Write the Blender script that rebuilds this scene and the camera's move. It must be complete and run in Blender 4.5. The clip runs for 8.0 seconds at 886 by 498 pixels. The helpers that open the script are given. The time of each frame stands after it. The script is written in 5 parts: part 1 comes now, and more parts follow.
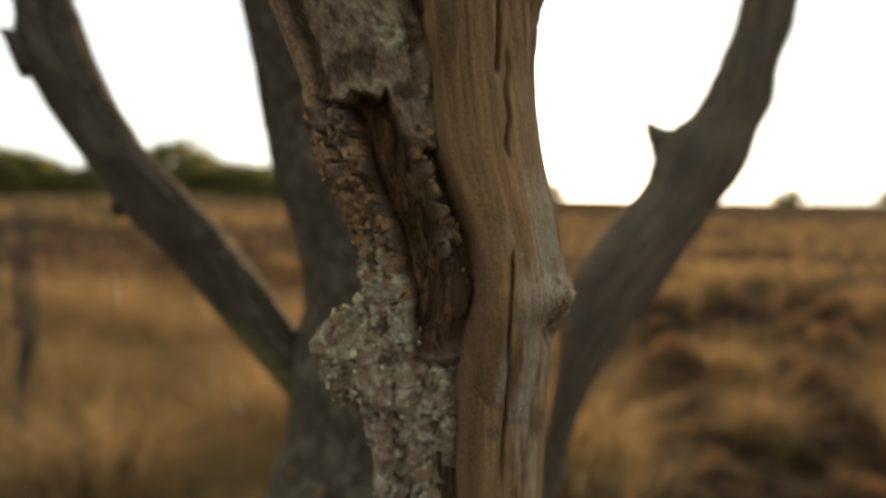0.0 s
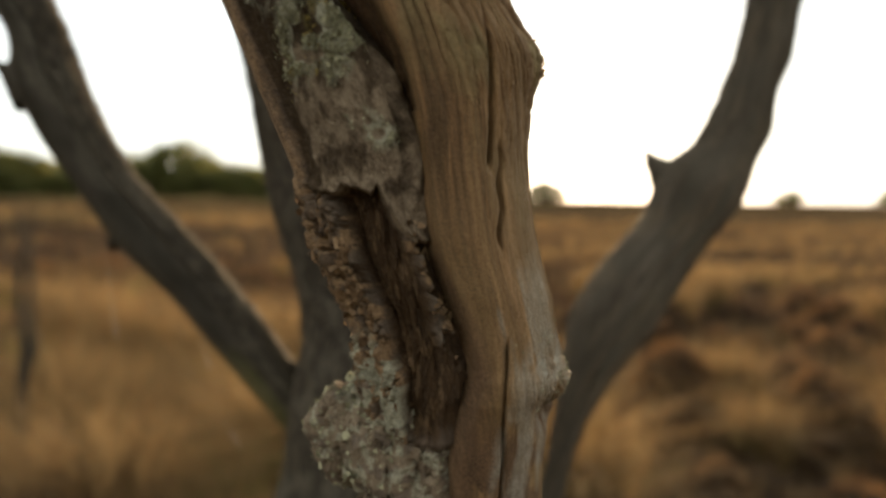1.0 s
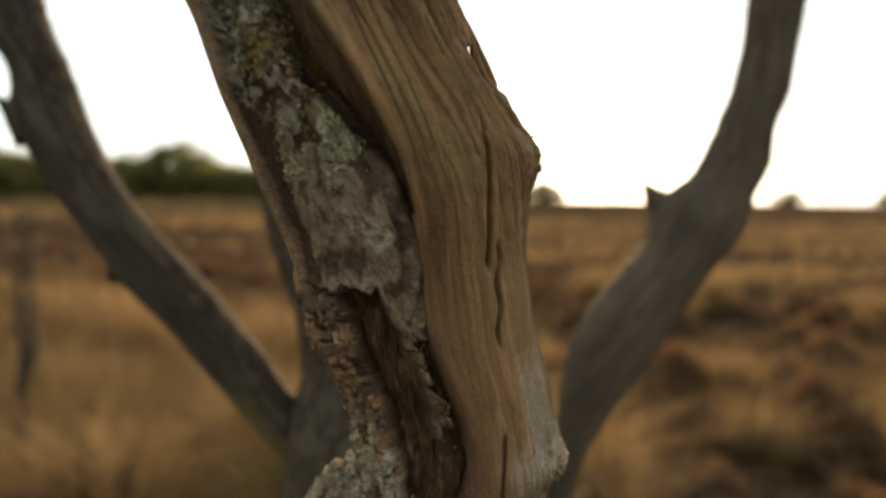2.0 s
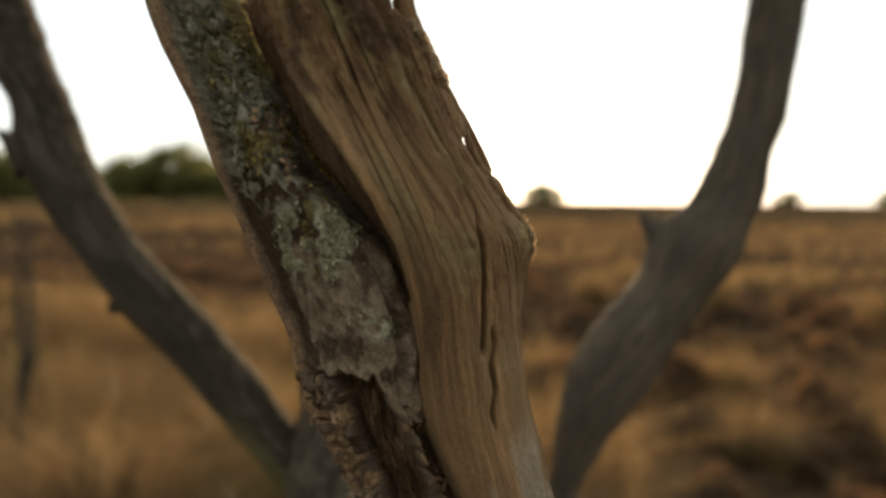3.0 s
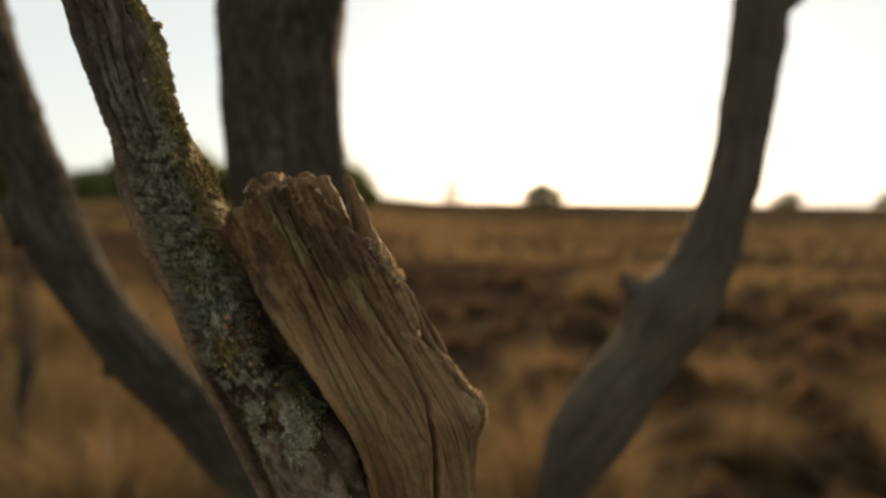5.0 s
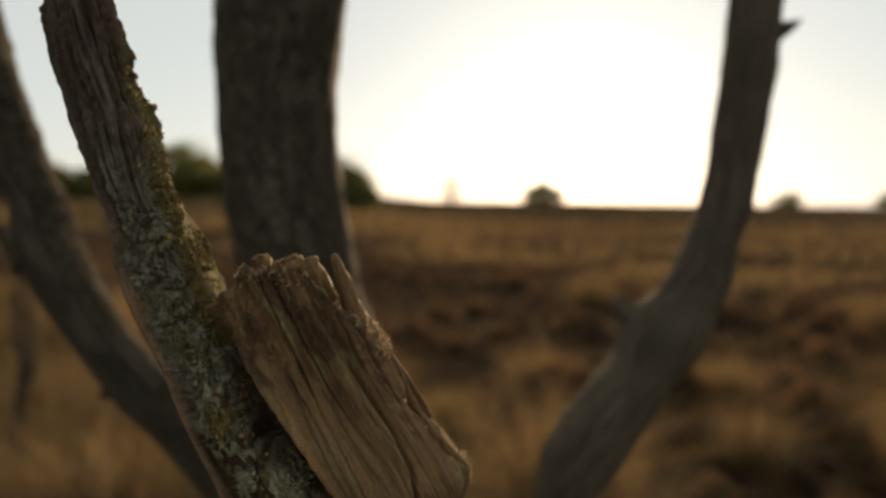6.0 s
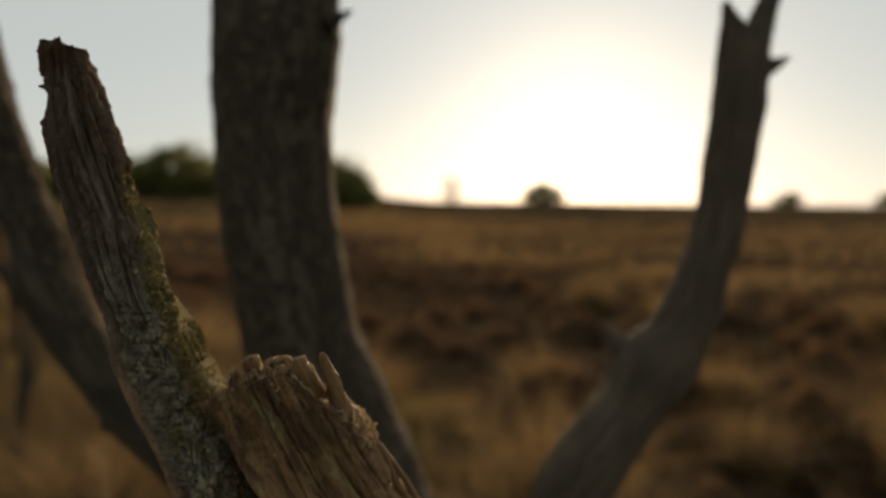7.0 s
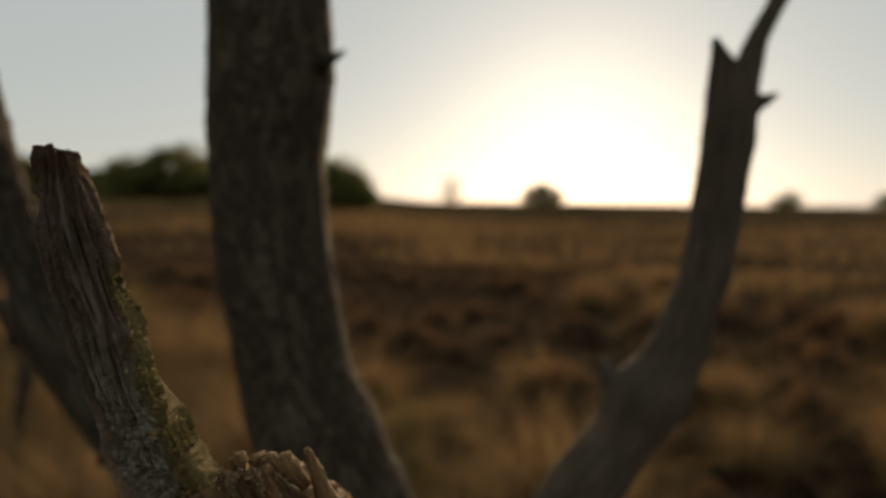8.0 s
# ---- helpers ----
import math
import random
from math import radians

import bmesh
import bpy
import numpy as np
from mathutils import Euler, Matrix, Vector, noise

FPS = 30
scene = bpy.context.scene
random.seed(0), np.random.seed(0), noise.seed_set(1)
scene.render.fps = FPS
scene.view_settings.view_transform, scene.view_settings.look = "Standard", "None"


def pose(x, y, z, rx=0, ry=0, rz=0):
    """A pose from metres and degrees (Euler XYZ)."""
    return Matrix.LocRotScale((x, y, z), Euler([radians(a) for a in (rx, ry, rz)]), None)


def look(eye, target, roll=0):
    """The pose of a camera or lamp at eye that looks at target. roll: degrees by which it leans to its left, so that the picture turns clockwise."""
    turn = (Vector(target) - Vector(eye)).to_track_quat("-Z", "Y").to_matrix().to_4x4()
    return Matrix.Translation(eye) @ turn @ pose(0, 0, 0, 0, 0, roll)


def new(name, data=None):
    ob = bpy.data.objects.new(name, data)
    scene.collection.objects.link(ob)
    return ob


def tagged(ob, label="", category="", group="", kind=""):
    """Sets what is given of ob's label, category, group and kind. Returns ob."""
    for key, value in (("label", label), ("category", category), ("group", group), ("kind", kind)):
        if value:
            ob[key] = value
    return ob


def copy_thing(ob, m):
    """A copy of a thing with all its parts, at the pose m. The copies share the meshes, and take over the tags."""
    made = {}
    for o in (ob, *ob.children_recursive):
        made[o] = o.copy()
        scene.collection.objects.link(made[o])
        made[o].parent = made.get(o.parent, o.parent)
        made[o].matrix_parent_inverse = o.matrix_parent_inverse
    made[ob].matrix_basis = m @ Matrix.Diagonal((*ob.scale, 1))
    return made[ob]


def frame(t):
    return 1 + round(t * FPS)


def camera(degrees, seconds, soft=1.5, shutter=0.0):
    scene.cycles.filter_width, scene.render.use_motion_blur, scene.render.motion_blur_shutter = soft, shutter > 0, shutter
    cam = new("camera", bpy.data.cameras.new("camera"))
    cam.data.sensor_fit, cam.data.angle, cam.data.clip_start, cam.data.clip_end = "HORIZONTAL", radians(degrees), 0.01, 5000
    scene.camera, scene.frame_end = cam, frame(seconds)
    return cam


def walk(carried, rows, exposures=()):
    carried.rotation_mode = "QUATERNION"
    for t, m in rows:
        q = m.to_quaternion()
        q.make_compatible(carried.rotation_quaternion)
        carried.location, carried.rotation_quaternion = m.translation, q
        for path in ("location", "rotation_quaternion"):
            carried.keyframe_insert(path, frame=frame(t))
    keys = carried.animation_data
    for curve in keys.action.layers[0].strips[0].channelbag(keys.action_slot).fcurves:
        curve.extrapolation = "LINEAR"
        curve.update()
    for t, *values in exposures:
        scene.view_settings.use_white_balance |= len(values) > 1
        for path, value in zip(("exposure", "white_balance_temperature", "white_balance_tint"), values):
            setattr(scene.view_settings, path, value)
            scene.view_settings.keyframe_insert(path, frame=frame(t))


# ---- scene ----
cam = camera(68.3, 8.0, 2.7)
PATH = [
    (0, (0.043, 0.044, 1.852), (0.043, 2.04, 1.72), 0.5),
    (0.5, (0.043, 0.046, 1.863), (0.042, 2.042, 1.735), 0.6),
    (1, (0.045, 0.048, 1.876), (0.043, 2.044, 1.748), 0.4),
    (2.5, (0.045, 0.048, 1.913), (0.045, 2.045, 1.789), 0.4),
    (3, (0.046, 0.046, 1.924), (0.046, 2.043, 1.801), 0.3),
    (3.5, (0.048, 0.043, 1.937), (0.051, 2.039, 1.814), 0.3),
    (4, (0.051, 0.04, 1.95), (0.052, 2.036, 1.828), 0.3),
    (4.5, (0.054, 0.037, 1.964), (0.055, 2.033, 1.843), 0.3),
    (5, (0.058, 0.033, 1.977), (0.059, 2.03, 1.854), 0.4),
    (6.5, (0.064, 0.025, 2.011), (0.065, 2.021, 1.887), 0.5),
    (7, (0.067, 0.021, 2.027), (0.067, 2.017, 1.904), 0.4),
    (7.5, (0.07, 0.018, 2.043), (0.072, 2.015, 1.921), 0.4),
    (8, (0.072, 0.017, 2.056), (0.075, 2.013, 1.934), 0.4),
]
walk(cam, [(t, look(eye, target, roll)) for t, eye, target, roll in PATH],
     [(0.0, 0.98), (1.0, 0.98), (2.5, 0.86), (4.5, 0.46), (6.5, -0.10), (8.0, -0.42)])

# the lens is wide open, held on the broken stem close by
cam.data.dof.use_dof = True
cam.data.dof.focus_distance = 0.178
cam.data.dof.aperture_fstop = 6.0

# ---- light ----
SUN_AZ, SUN_EL = radians(11.5), radians(7.8)      # to the right of straight ahead, above the heath
world = bpy.data.worlds.new("evening_sky")
scene.world = world
world.use_nodes = True
wn = world.node_tree.nodes
sky = wn.new("ShaderNodeTexSky")
sky.sky_type, sky.sun_disc = "NISHITA", False
sky.sun_elevation, sky.sun_rotation = SUN_EL, SUN_AZ
sky.air_density, sky.dust_density, sky.ozone_density = 1.0, 0.8, 1.0
wn["Background"].inputs["Strength"].default_value = 0.10
# evening haze: the sky's colours washed out towards a pale even veil
pale = wn.new("ShaderNodeHueSaturation")
pale.inputs["Saturation"].default_value = 0.68
veil = wn.new("ShaderNodeMix")
veil.data_type = "RGBA"
veil.inputs[0].default_value, veil.inputs[7].default_value = 0.62, (8.6, 8.8, 8.4, 1)
world.node_tree.links.new(sky.outputs["Color"], pale.inputs["Color"])
world.node_tree.links.new(pale.outputs["Color"], veil.inputs[6])
world.node_tree.links.new(veil.outputs[2], wn["Background"].inputs["Color"])
sun = new("sun", bpy.data.lights.new("sun", "SUN"))
sun.data.energy, sun.data.angle, sun.data.color = 4.5, radians(0.6), (1.0, 0.70, 0.40)
toward = Vector((math.sin(SUN_AZ) * math.cos(SUN_EL), math.cos(SUN_AZ) * math.cos(SUN_EL), math.sin(SUN_EL)))
sun.matrix_world = look(toward * 50, (0, 0, 0))

# ---- number tools ----
rng = np.random.default_rng(7)


def lattice(i, j, seed):
    n = np.sin(i * 127.1 + j * 311.7 + seed * 74.7) * 43758.5453
    return n - np.floor(n)


def vnoise(x, y, seed=0):
    """Smooth value noise, 0 to 1."""
    i, j = np.floor(x), np.floor(y)
    u, v = x - i, y - j
    u, v = u * u * (3 - 2 * u), v * v * (3 - 2 * v)
    a, b = lattice(i, j, seed), lattice(i + 1, j, seed)
    c, d = lattice(i, j + 1, seed), lattice(i + 1, j + 1, seed)
    return (a * (1 - u) + b * u) * (1 - v) + (c * (1 - u) + d * u) * v


def fbm(x, y, seed=0, octaves=4):
    out, amp, tot = 0.0, 1.0, 0.0
    for k in range(octaves):
        out = out + amp * vnoise(x * 2 ** k, y * 2 ** k, seed + 11 * k)
        tot += amp
        amp *= 0.5
    return out / tot


def smooth(a, b, x):
    t = np.clip((x - a) / (b - a), 0, 1)
    return t * t * (3 - 2 * t)


def curve_of(pairs, soften=0.004):
    """A softened line through (z, value) pairs."""
    zs, vs = np.array(pairs).T
    fine = np.arange(zs[0] - 0.05, zs[-1] + 0.05, 0.0008)
    vals = np.interp(fine, zs, vs)
    k = max(1, int(soften / 0.0008))
    w = np.hanning(2 * k + 1)[1:-1] if k > 1 else np.ones(1)
    pad = len(w) // 2
    vals = np.convolve(np.pad(vals, pad, mode="edge"), w / w.sum(), "valid")
    return lambda z: np.interp(z, fine, vals)


def mesh_of(name, verts, faces, attrs=None, flat=False):
    """A mesh from arrays: verts (n, 3), faces (m, k) with k = 3 or 4."""
    verts, faces = np.asarray(verts, np.float32), np.asarray(faces, np.int32)
    me = bpy.data.meshes.new(name)
    me.vertices.add(len(verts))
    me.vertices.foreach_set("co", verts.ravel())
    k = faces.shape[1]
    me.loops.add(faces.size)
    me.loops.foreach_set("vertex_index", faces.ravel())
    me.polygons.add(len(faces))
    me.polygons.foreach_set("loop_start", np.arange(0, faces.size, k, dtype=np.int32))
    if not flat:
        me.polygons.foreach_set("use_smooth", np.ones(len(faces), bool))
    for key, val in (attrs or {}).items():
        val = np.asarray(val, np.float32)
        if val.ndim == 1:
            me.attributes.new(key, "FLOAT", "POINT").data.foreach_set("value", val)
        else:
            me.attributes.new(key, "FLOAT_VECTOR", "POINT").data.foreach_set("vector", val.ravel())
    me.update()
    me.validate()
    return me


def part(name, me, material, parent, label=""):
    ob = new(name, me)
    if material:
        me.materials.append(material)
    ob.parent = parent
    if parent is not None:
        ob.matrix_parent_inverse = parent.matrix_basis.inverted()
    return tagged(ob, label)


def ring_faces(n, m):
    """Quads of n rings of m points."""
    i, j = np.meshgrid(np.arange(n - 1), np.arange(m), indexing="ij")
    a, b = i * m + j, i * m + (j + 1) % m
    return np.stack([a, b, b + m, a + m], -1).reshape(-1, 4)


def angles(front, back):
    """Angles round a section, finer on the side of -y; sine above 0 is that side."""
    f = np.linspace(0, np.pi, front, endpoint=False)
    return np.concatenate([f, np.linspace(np.pi, 2 * np.pi, back, endpoint=False)])


# ---- materials ----
def mat(name):
    m = bpy.data.materials.new(name)
    m.use_nodes = True
    n = m.node_tree.nodes
    return m, n, m.node_tree.links, n["Principled BSDF"]


def ramp(n, l, src, stops, interp="LINEAR"):
    r = n.new("ShaderNodeValToRGB")
    r.color_ramp.interpolation = interp
    els = r.color_ramp.elements
    while len(els) < len(stops):
        els.new(0.5)
    for e, (p, c) in zip(els, stops):
        e.position, e.color = p, (*c, 1) if len(c) == 3 else c
    l.new(src, r.inputs[0])
    return r.outputs[0]


def noise_tex(n, l, vec, scale, detail=5, rough=0.6, stretch=None, distort=0.0):
    t = n.new("ShaderNodeTexNoise")
    t.inputs["Scale"].default_value, t.inputs["Detail"].default_value = scale, detail
    t.inputs["Roughness"].default_value, t.inputs["Distortion"].default_value = rough, distort
    if stretch:
        mp = n.new("ShaderNodeMapping")
        mp.inputs["Scale"].default_value = stretch
        l.new(vec, mp.inputs["Vector"])
        vec = mp.outputs[0]
    l.new(vec, t.inputs["Vector"])
    return t.outputs["Fac"]


def mix(n, l, fac, a, b, mode="MIX"):
    m = n.new("ShaderNodeMix")
    m.data_type, m.blend_type = "RGBA", mode
    for sock, val in ((m.inputs[0], fac), (m.inputs[6], a), (m.inputs[7], b)):
        if isinstance(val, (int, float)):
            sock.default_value = val
        elif isinstance(val, tuple):
            sock.default_value = (*val, 1)
        else:
            l.new(val, sock)
    return m.outputs[2]


def mul(n, l, a, b, op="MULTIPLY"):
    m = n.new("ShaderNodeMath")
    m.operation, m.use_clamp = op, False
    for sock, val in ((m.inputs[0], a), (m.inputs[1], b)):
        if isinstance(val, (int, float)):
            sock.default_value = val
        else:
            l.new(val, sock)
    return m.outputs[0]


def bump(n, l, height, bsdf, strength, dist):
    b = n.new("ShaderNodeBump")
    b.inputs["Strength"].default_value, b.inputs["Distance"].default_value = strength, dist
    l.new(height, b.inputs["Height"])
    l.new(b.outputs[0], bsdf.inputs["Normal"])


def attr(n, name, out="Fac"):
    a = n.new("ShaderNodeAttribute")
    a.attribute_name = name
    return a.outputs[out]


def wood_material(name, pale, mid, dark, fine=900.0, along=0.025, bark=None, rot_shade=None, crust=None, green=None, lichen=None, moss=None, flake=None, olive=None, fleck=None, sheen=0.12, rough_at=0.78, gloss=0.35):
    """Weathered wood with its grain along the stem, and bark, rotten wood, crust and green where the attributes say;
    bark and rotten wood also carry painted shade in recesses.
    """
    m, n, l, p = mat(name)
    g = attr(n, "grain", "Vector")
    fib = noise_tex(n, l, g, fine, 4, 0.65, (1, along, 1))
    band = noise_tex(n, l, g, fine * 0.22, 5, 0.6, (1, along * 1.6, 1))
    blot = noise_tex(n, l, g, 60, 5, 0.6, (1, 0.5, 1))
    col = ramp(n, l, band, [(0.25, dark), (0.5, mid), (0.75, pale)])
    col = mix(n, l, ramp(n, l, fib, [(0.35, (0.8,) * 3), (0.62, (0, 0, 0))]), col, dark, "MIX")
    col = mix(n, l, ramp(n, l, blot, [(0.4, (0, 0, 0)), (0.72, (0.55,) * 3)]), col, tuple(0.75 * a + 0.25 * b for a, b in zip(mid, (0.2, 0.17, 0.13))))
    hue = noise_tex(n, l, g, 140, 4, 0.6, (1, 0.12, 1))
    col = mix(n, l, ramp(n, l, hue, [(0.35, (0, 0, 0)), (0.62, (0.65,) * 3)]), col, tuple(a * b for a, b in zip(mid, (0.62, 0.70, 0.68))))
    speck = noise_tex(n, l, g, 2200, 3, 0.7)
    for key, pair in (("green", green), ("rot_shade", rot_shade), ("bark", bark), ("crust", crust), ("flake", flake), ("olive", olive), ("lichen", lichen), ("moss", moss)):
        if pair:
            pn = noise_tex(n, l, g, 350 if key != "rot_shade" else 160, 6, 0.7, (1, 0.6, 1) if key != "rot_shade" else (1, 0.25, 1))
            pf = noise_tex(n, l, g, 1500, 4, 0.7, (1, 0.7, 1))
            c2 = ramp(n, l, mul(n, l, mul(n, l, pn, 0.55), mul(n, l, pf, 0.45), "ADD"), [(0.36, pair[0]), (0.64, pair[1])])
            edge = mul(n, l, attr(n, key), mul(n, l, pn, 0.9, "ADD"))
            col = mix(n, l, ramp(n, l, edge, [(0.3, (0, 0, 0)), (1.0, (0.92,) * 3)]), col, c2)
    if fleck:
        plates = noise_tex(n, l, g, 330, 4, 0.6, (1, 0.3, 1))
        chips = noise_tex(n, l, g, 110, 4, 0.6, (1, 0.4, 1))
        barky = attr(n, "bark")
        col = mix(n, l, mul(n, l, barky, mul(n, l, ramp(n, l, plates, [(0.53, (0, 0, 0)), (0.60, (1, 1, 1))]), ramp(n, l, chips, [(0.38, (0.12,) * 3), (0.6, (0.9,) * 3)]))), col, fleck)
        col = mix(n, l, mul(n, l, barky, ramp(n, l, plates, [(0.36, (0.85,) * 3), (0.45, (0, 0, 0))])), col, dark)
    col = mix(n, l, ramp(n, l, speck, [(0.34, (0.5,) * 3), (0.48, (0, 0, 0))]), col, dark)
    col = mix(n, l, ramp(n, l, speck, [(0.55, (0, 0, 0)), (0.72, (0.25,) * 3)]), col, pale)
    l.new(col, p.inputs["Base Color"])
    p.inputs["Roughness"].default_value = rough_at
    p.inputs["Specular IOR Level"].default_value = gloss
    p.inputs["Sheen Weight"].default_value, p.inputs["Sheen Roughness"].default_value = sheen, 0.28
    # the gold tint paints low sun into the rims of stem and limbs
    p.inputs["Sheen Tint"].default_value = (1.0, 0.70, 0.36, 1)
    rough = noise_tex(n, l, g, fine * 0.8, 6, 0.75, (1, 0.6, 1))
    h = mul(n, l, mul(n, l, fib, 0.6), mul(n, l, mul(n, l, speck, 0.4), mul(n, l, rough, 0.8), "ADD"), "ADD")
    bump(n, l, h, p, 0.8, 0.9 / fine)
    return m


WOOD = wood_material("bare_grey_brown_wood", (0.455, 0.270, 0.120), (0.270, 0.151, 0.066), (0.040, 0.0245, 0.0122),
                     rot_shade=((0.035, 0.020, 0.012), (0.185, 0.105, 0.055)), crust=((0.20, 0.175, 0.13), (0.42, 0.385, 0.31)), green=((0.12, 0.105, 0.045), (0.30, 0.25, 0.115)), sheen=0.10, rough_at=0.7, gloss=0.16)
BARKED = wood_material("barked_stem", (0.31, 0.24, 0.19), (0.167, 0.122, 0.092), (0.022, 0.015, 0.010), fine=900.0, along=0.04,
                       bark=((0.010, 0.0065, 0.0038), (0.075, 0.048, 0.024)), rot_shade=((0.014, 0.008, 0.004), (0.085, 0.047, 0.021)),
                       crust=((0.085, 0.058, 0.036), (0.31, 0.235, 0.155)), green=((0.11, 0.10, 0.03), (0.24, 0.20, 0.07)),
                       lichen=((0.16, 0.15, 0.10), (0.46, 0.43, 0.31)), moss=((0.05, 0.042, 0.018), (0.19, 0.15, 0.055)), flake=((0.04, 0.022, 0.011), (0.40, 0.25, 0.13)), olive=((0.035, 0.031, 0.021), (0.25, 0.235, 0.165)), sheen=0.04, gloss=0.05)
LIMB = wood_material("weathered_limb_bark", (0.105, 0.088, 0.067), (0.054, 0.045, 0.034), (0.0135, 0.0112, 0.0085), fine=300.0, along=0.16,
                     bark=((0.018, 0.0148, 0.011), (0.084, 0.071, 0.053)), crust=((0.085, 0.073, 0.052), (0.20, 0.175, 0.13)), green=((0.06, 0.055, 0.02), (0.14, 0.125, 0.05)), fleck=(0.15, 0.122, 0.088), sheen=0.09, gloss=0.04)
# paler than LIMB: bare wood, with the sun's glare on it painted in
GLARE_BARE_LIMB = wood_material("glare_pale_barkless_wood", (0.185, 0.152, 0.115), (0.117, 0.094, 0.07), (0.034, 0.027, 0.019), fine=300.0, along=0.10,
                          bark=((0.022, 0.015, 0.009), (0.085, 0.06, 0.035)), crust=((0.09, 0.068, 0.044), (0.20, 0.155, 0.10)), sheen=0.07, gloss=0.04)


def plain_rough(name, a, b, scale, translucent=0.0, island=True, third=None, gloss=0.2):
    """Fine matter that varies from piece to piece, and lets some light through."""
    m, n, l, p = mat(name)
    geo = n.new("ShaderNodeNewGeometry")
    co = n.new("ShaderNodeTexCoord")
    pn = noise_tex(n, l, co.outputs["Object"], scale, 4, 0.6)
    fac = mix(n, l, 0.5, geo.outputs["Random Per Island"], pn) if island else pn
    stops = [(0.3, a), (0.7, b)] if third is None else [(0.33, a), (0.5, b), (0.68, third)]
    col = ramp(n, l, fac, stops)
    l.new(col, p.inputs["Base Color"])
    p.inputs["Roughness"].default_value = 0.85
    p.inputs["Specular IOR Level"].default_value = gloss
    if translucent:
        tr = n.new("ShaderNodeBsdfTranslucent")
        l.new(col, tr.inputs["Color"])
        ms = n.new("ShaderNodeMixShader")
        ms.inputs[0].default_value = translucent
        l.new(p.outputs[0], ms.inputs[1])
        l.new(tr.outputs[0], ms.inputs[2])
        l.new(ms.outputs[0], n["Material Output"].inputs["Surface"])
    return m


GREY_LICHEN = plain_rough("grey_lichen", (0.15, 0.138, 0.078), (0.38, 0.35, 0.215), 300, 0.08)
OLIVE_LICHEN = plain_rough("olive_grey_lichen", (0.10, 0.092, 0.058), (0.25, 0.232, 0.155), 300, 0.1)
YELLOW_LICHEN = plain_rough("yellow_lichen", (0.09, 0.075, 0.028), (0.28, 0.22, 0.075), 300, 0.25)
# yellow lichen, and the sunlit gold painted on the bark-edge tufts
GOLD_LIT_LICHEN = plain_rough("gold_lit_lichen", (0.17, 0.125, 0.038), (0.44, 0.32, 0.095), 300, 0.45)
FLAKE = plain_rough("flaking_bark", (0.09, 0.052, 0.026), (0.36, 0.235, 0.13), 200, 0.3)
FUZZ = plain_rough("frayed_sunlit_fibre", (0.25, 0.17, 0.09), (0.5, 0.37, 0.22), 300, 0.5)
GRASS = plain_rough("dry_moor_grass", (0.125, 0.077, 0.035), (0.40, 0.248, 0.106), 0.8, 0.48, third=(0.23, 0.162, 0.072))
HEATH = plain_rough("dark_heather", (0.040, 0.027, 0.018), (0.135, 0.082, 0.046), 1.2, 0.35)
RIM_SPRAY = plain_rough("rim_lit_heather_sprays", (0.13, 0.068, 0.03), (0.31, 0.17, 0.07), 1.2, 0.55)
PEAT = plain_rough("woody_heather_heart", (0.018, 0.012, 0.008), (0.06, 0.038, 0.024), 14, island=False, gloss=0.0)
GREEN = plain_rough("green_grass", (0.06, 0.08, 0.02), (0.17, 0.17, 0.05), 1.0, 0.5)
LEAF = plain_rough("oak_leaves", (0.09, 0.098, 0.034), (0.23, 0.22, 0.075), 0.5, 0.6)
WEB = plain_rough("spider_silk", (0.7, 0.68, 0.62), (0.8, 0.78, 0.72), 50, 0.3)


def ground_material():
    m, n, l, p = mat("heath_floor")
    co = n.new("ShaderNodeTexCoord").outputs["Object"]
    big = noise_tex(n, l, co, 0.06, 6, 0.65, (1, 2.2, 1))
    mid = noise_tex(n, l, co, 0.7, 6, 0.7)
    fine = noise_tex(n, l, co, 14, 5, 0.7)
    col = ramp(n, l, mul(n, l, mul(n, l, big, 0.6), mul(n, l, mid, 0.4), "ADD"),
               [(0.36, (0.032, 0.022, 0.013)), (0.5, (0.085, 0.056, 0.028)), (0.62, (0.17, 0.11, 0.052))])
    col = mix(n, l, ramp(n, l, fine, [(0.35, (0.6,) * 3), (0.6, (0, 0, 0))]), col, (0.035, 0.024, 0.014))
    l.new(col, p.inputs["Base Color"])
    p.inputs["Roughness"].default_value = 0.95
    p.inputs["Specular IOR Level"].default_value = 0.0
    bump(n, l, fine, p, 0.8, 0.05)
    return m


FLOOR = ground_material()


# ---- the ground, one sheet to the horizon ----
def ground_z(x, y):
    d = np.hypot(x, y)
    near = 0.16 * (fbm(x * 1.4, y * 1.4, 3, 3) - 0.5) + 0.30 * (fbm(x * 0.35, y * 0.35, 5, 3) - 0.5)
    rise = 2.6 * smooth(15, 85, y) * smooth(12, -25, x + 0.06 * y)
    # a low swell closes the view ahead and to the right
    az = np.degrees(np.arctan2(x, np.maximum(y, 1e-6)))
    swell = np.interp(az, [-12, -6, 12, 20, 34, 60], [0.0, 4.3, 4.3, 3.9, 3.4, 3.0]) * smooth(45, 210, d) * (y > 0)
    return near * smooth(400, 30, d) + rise + swell


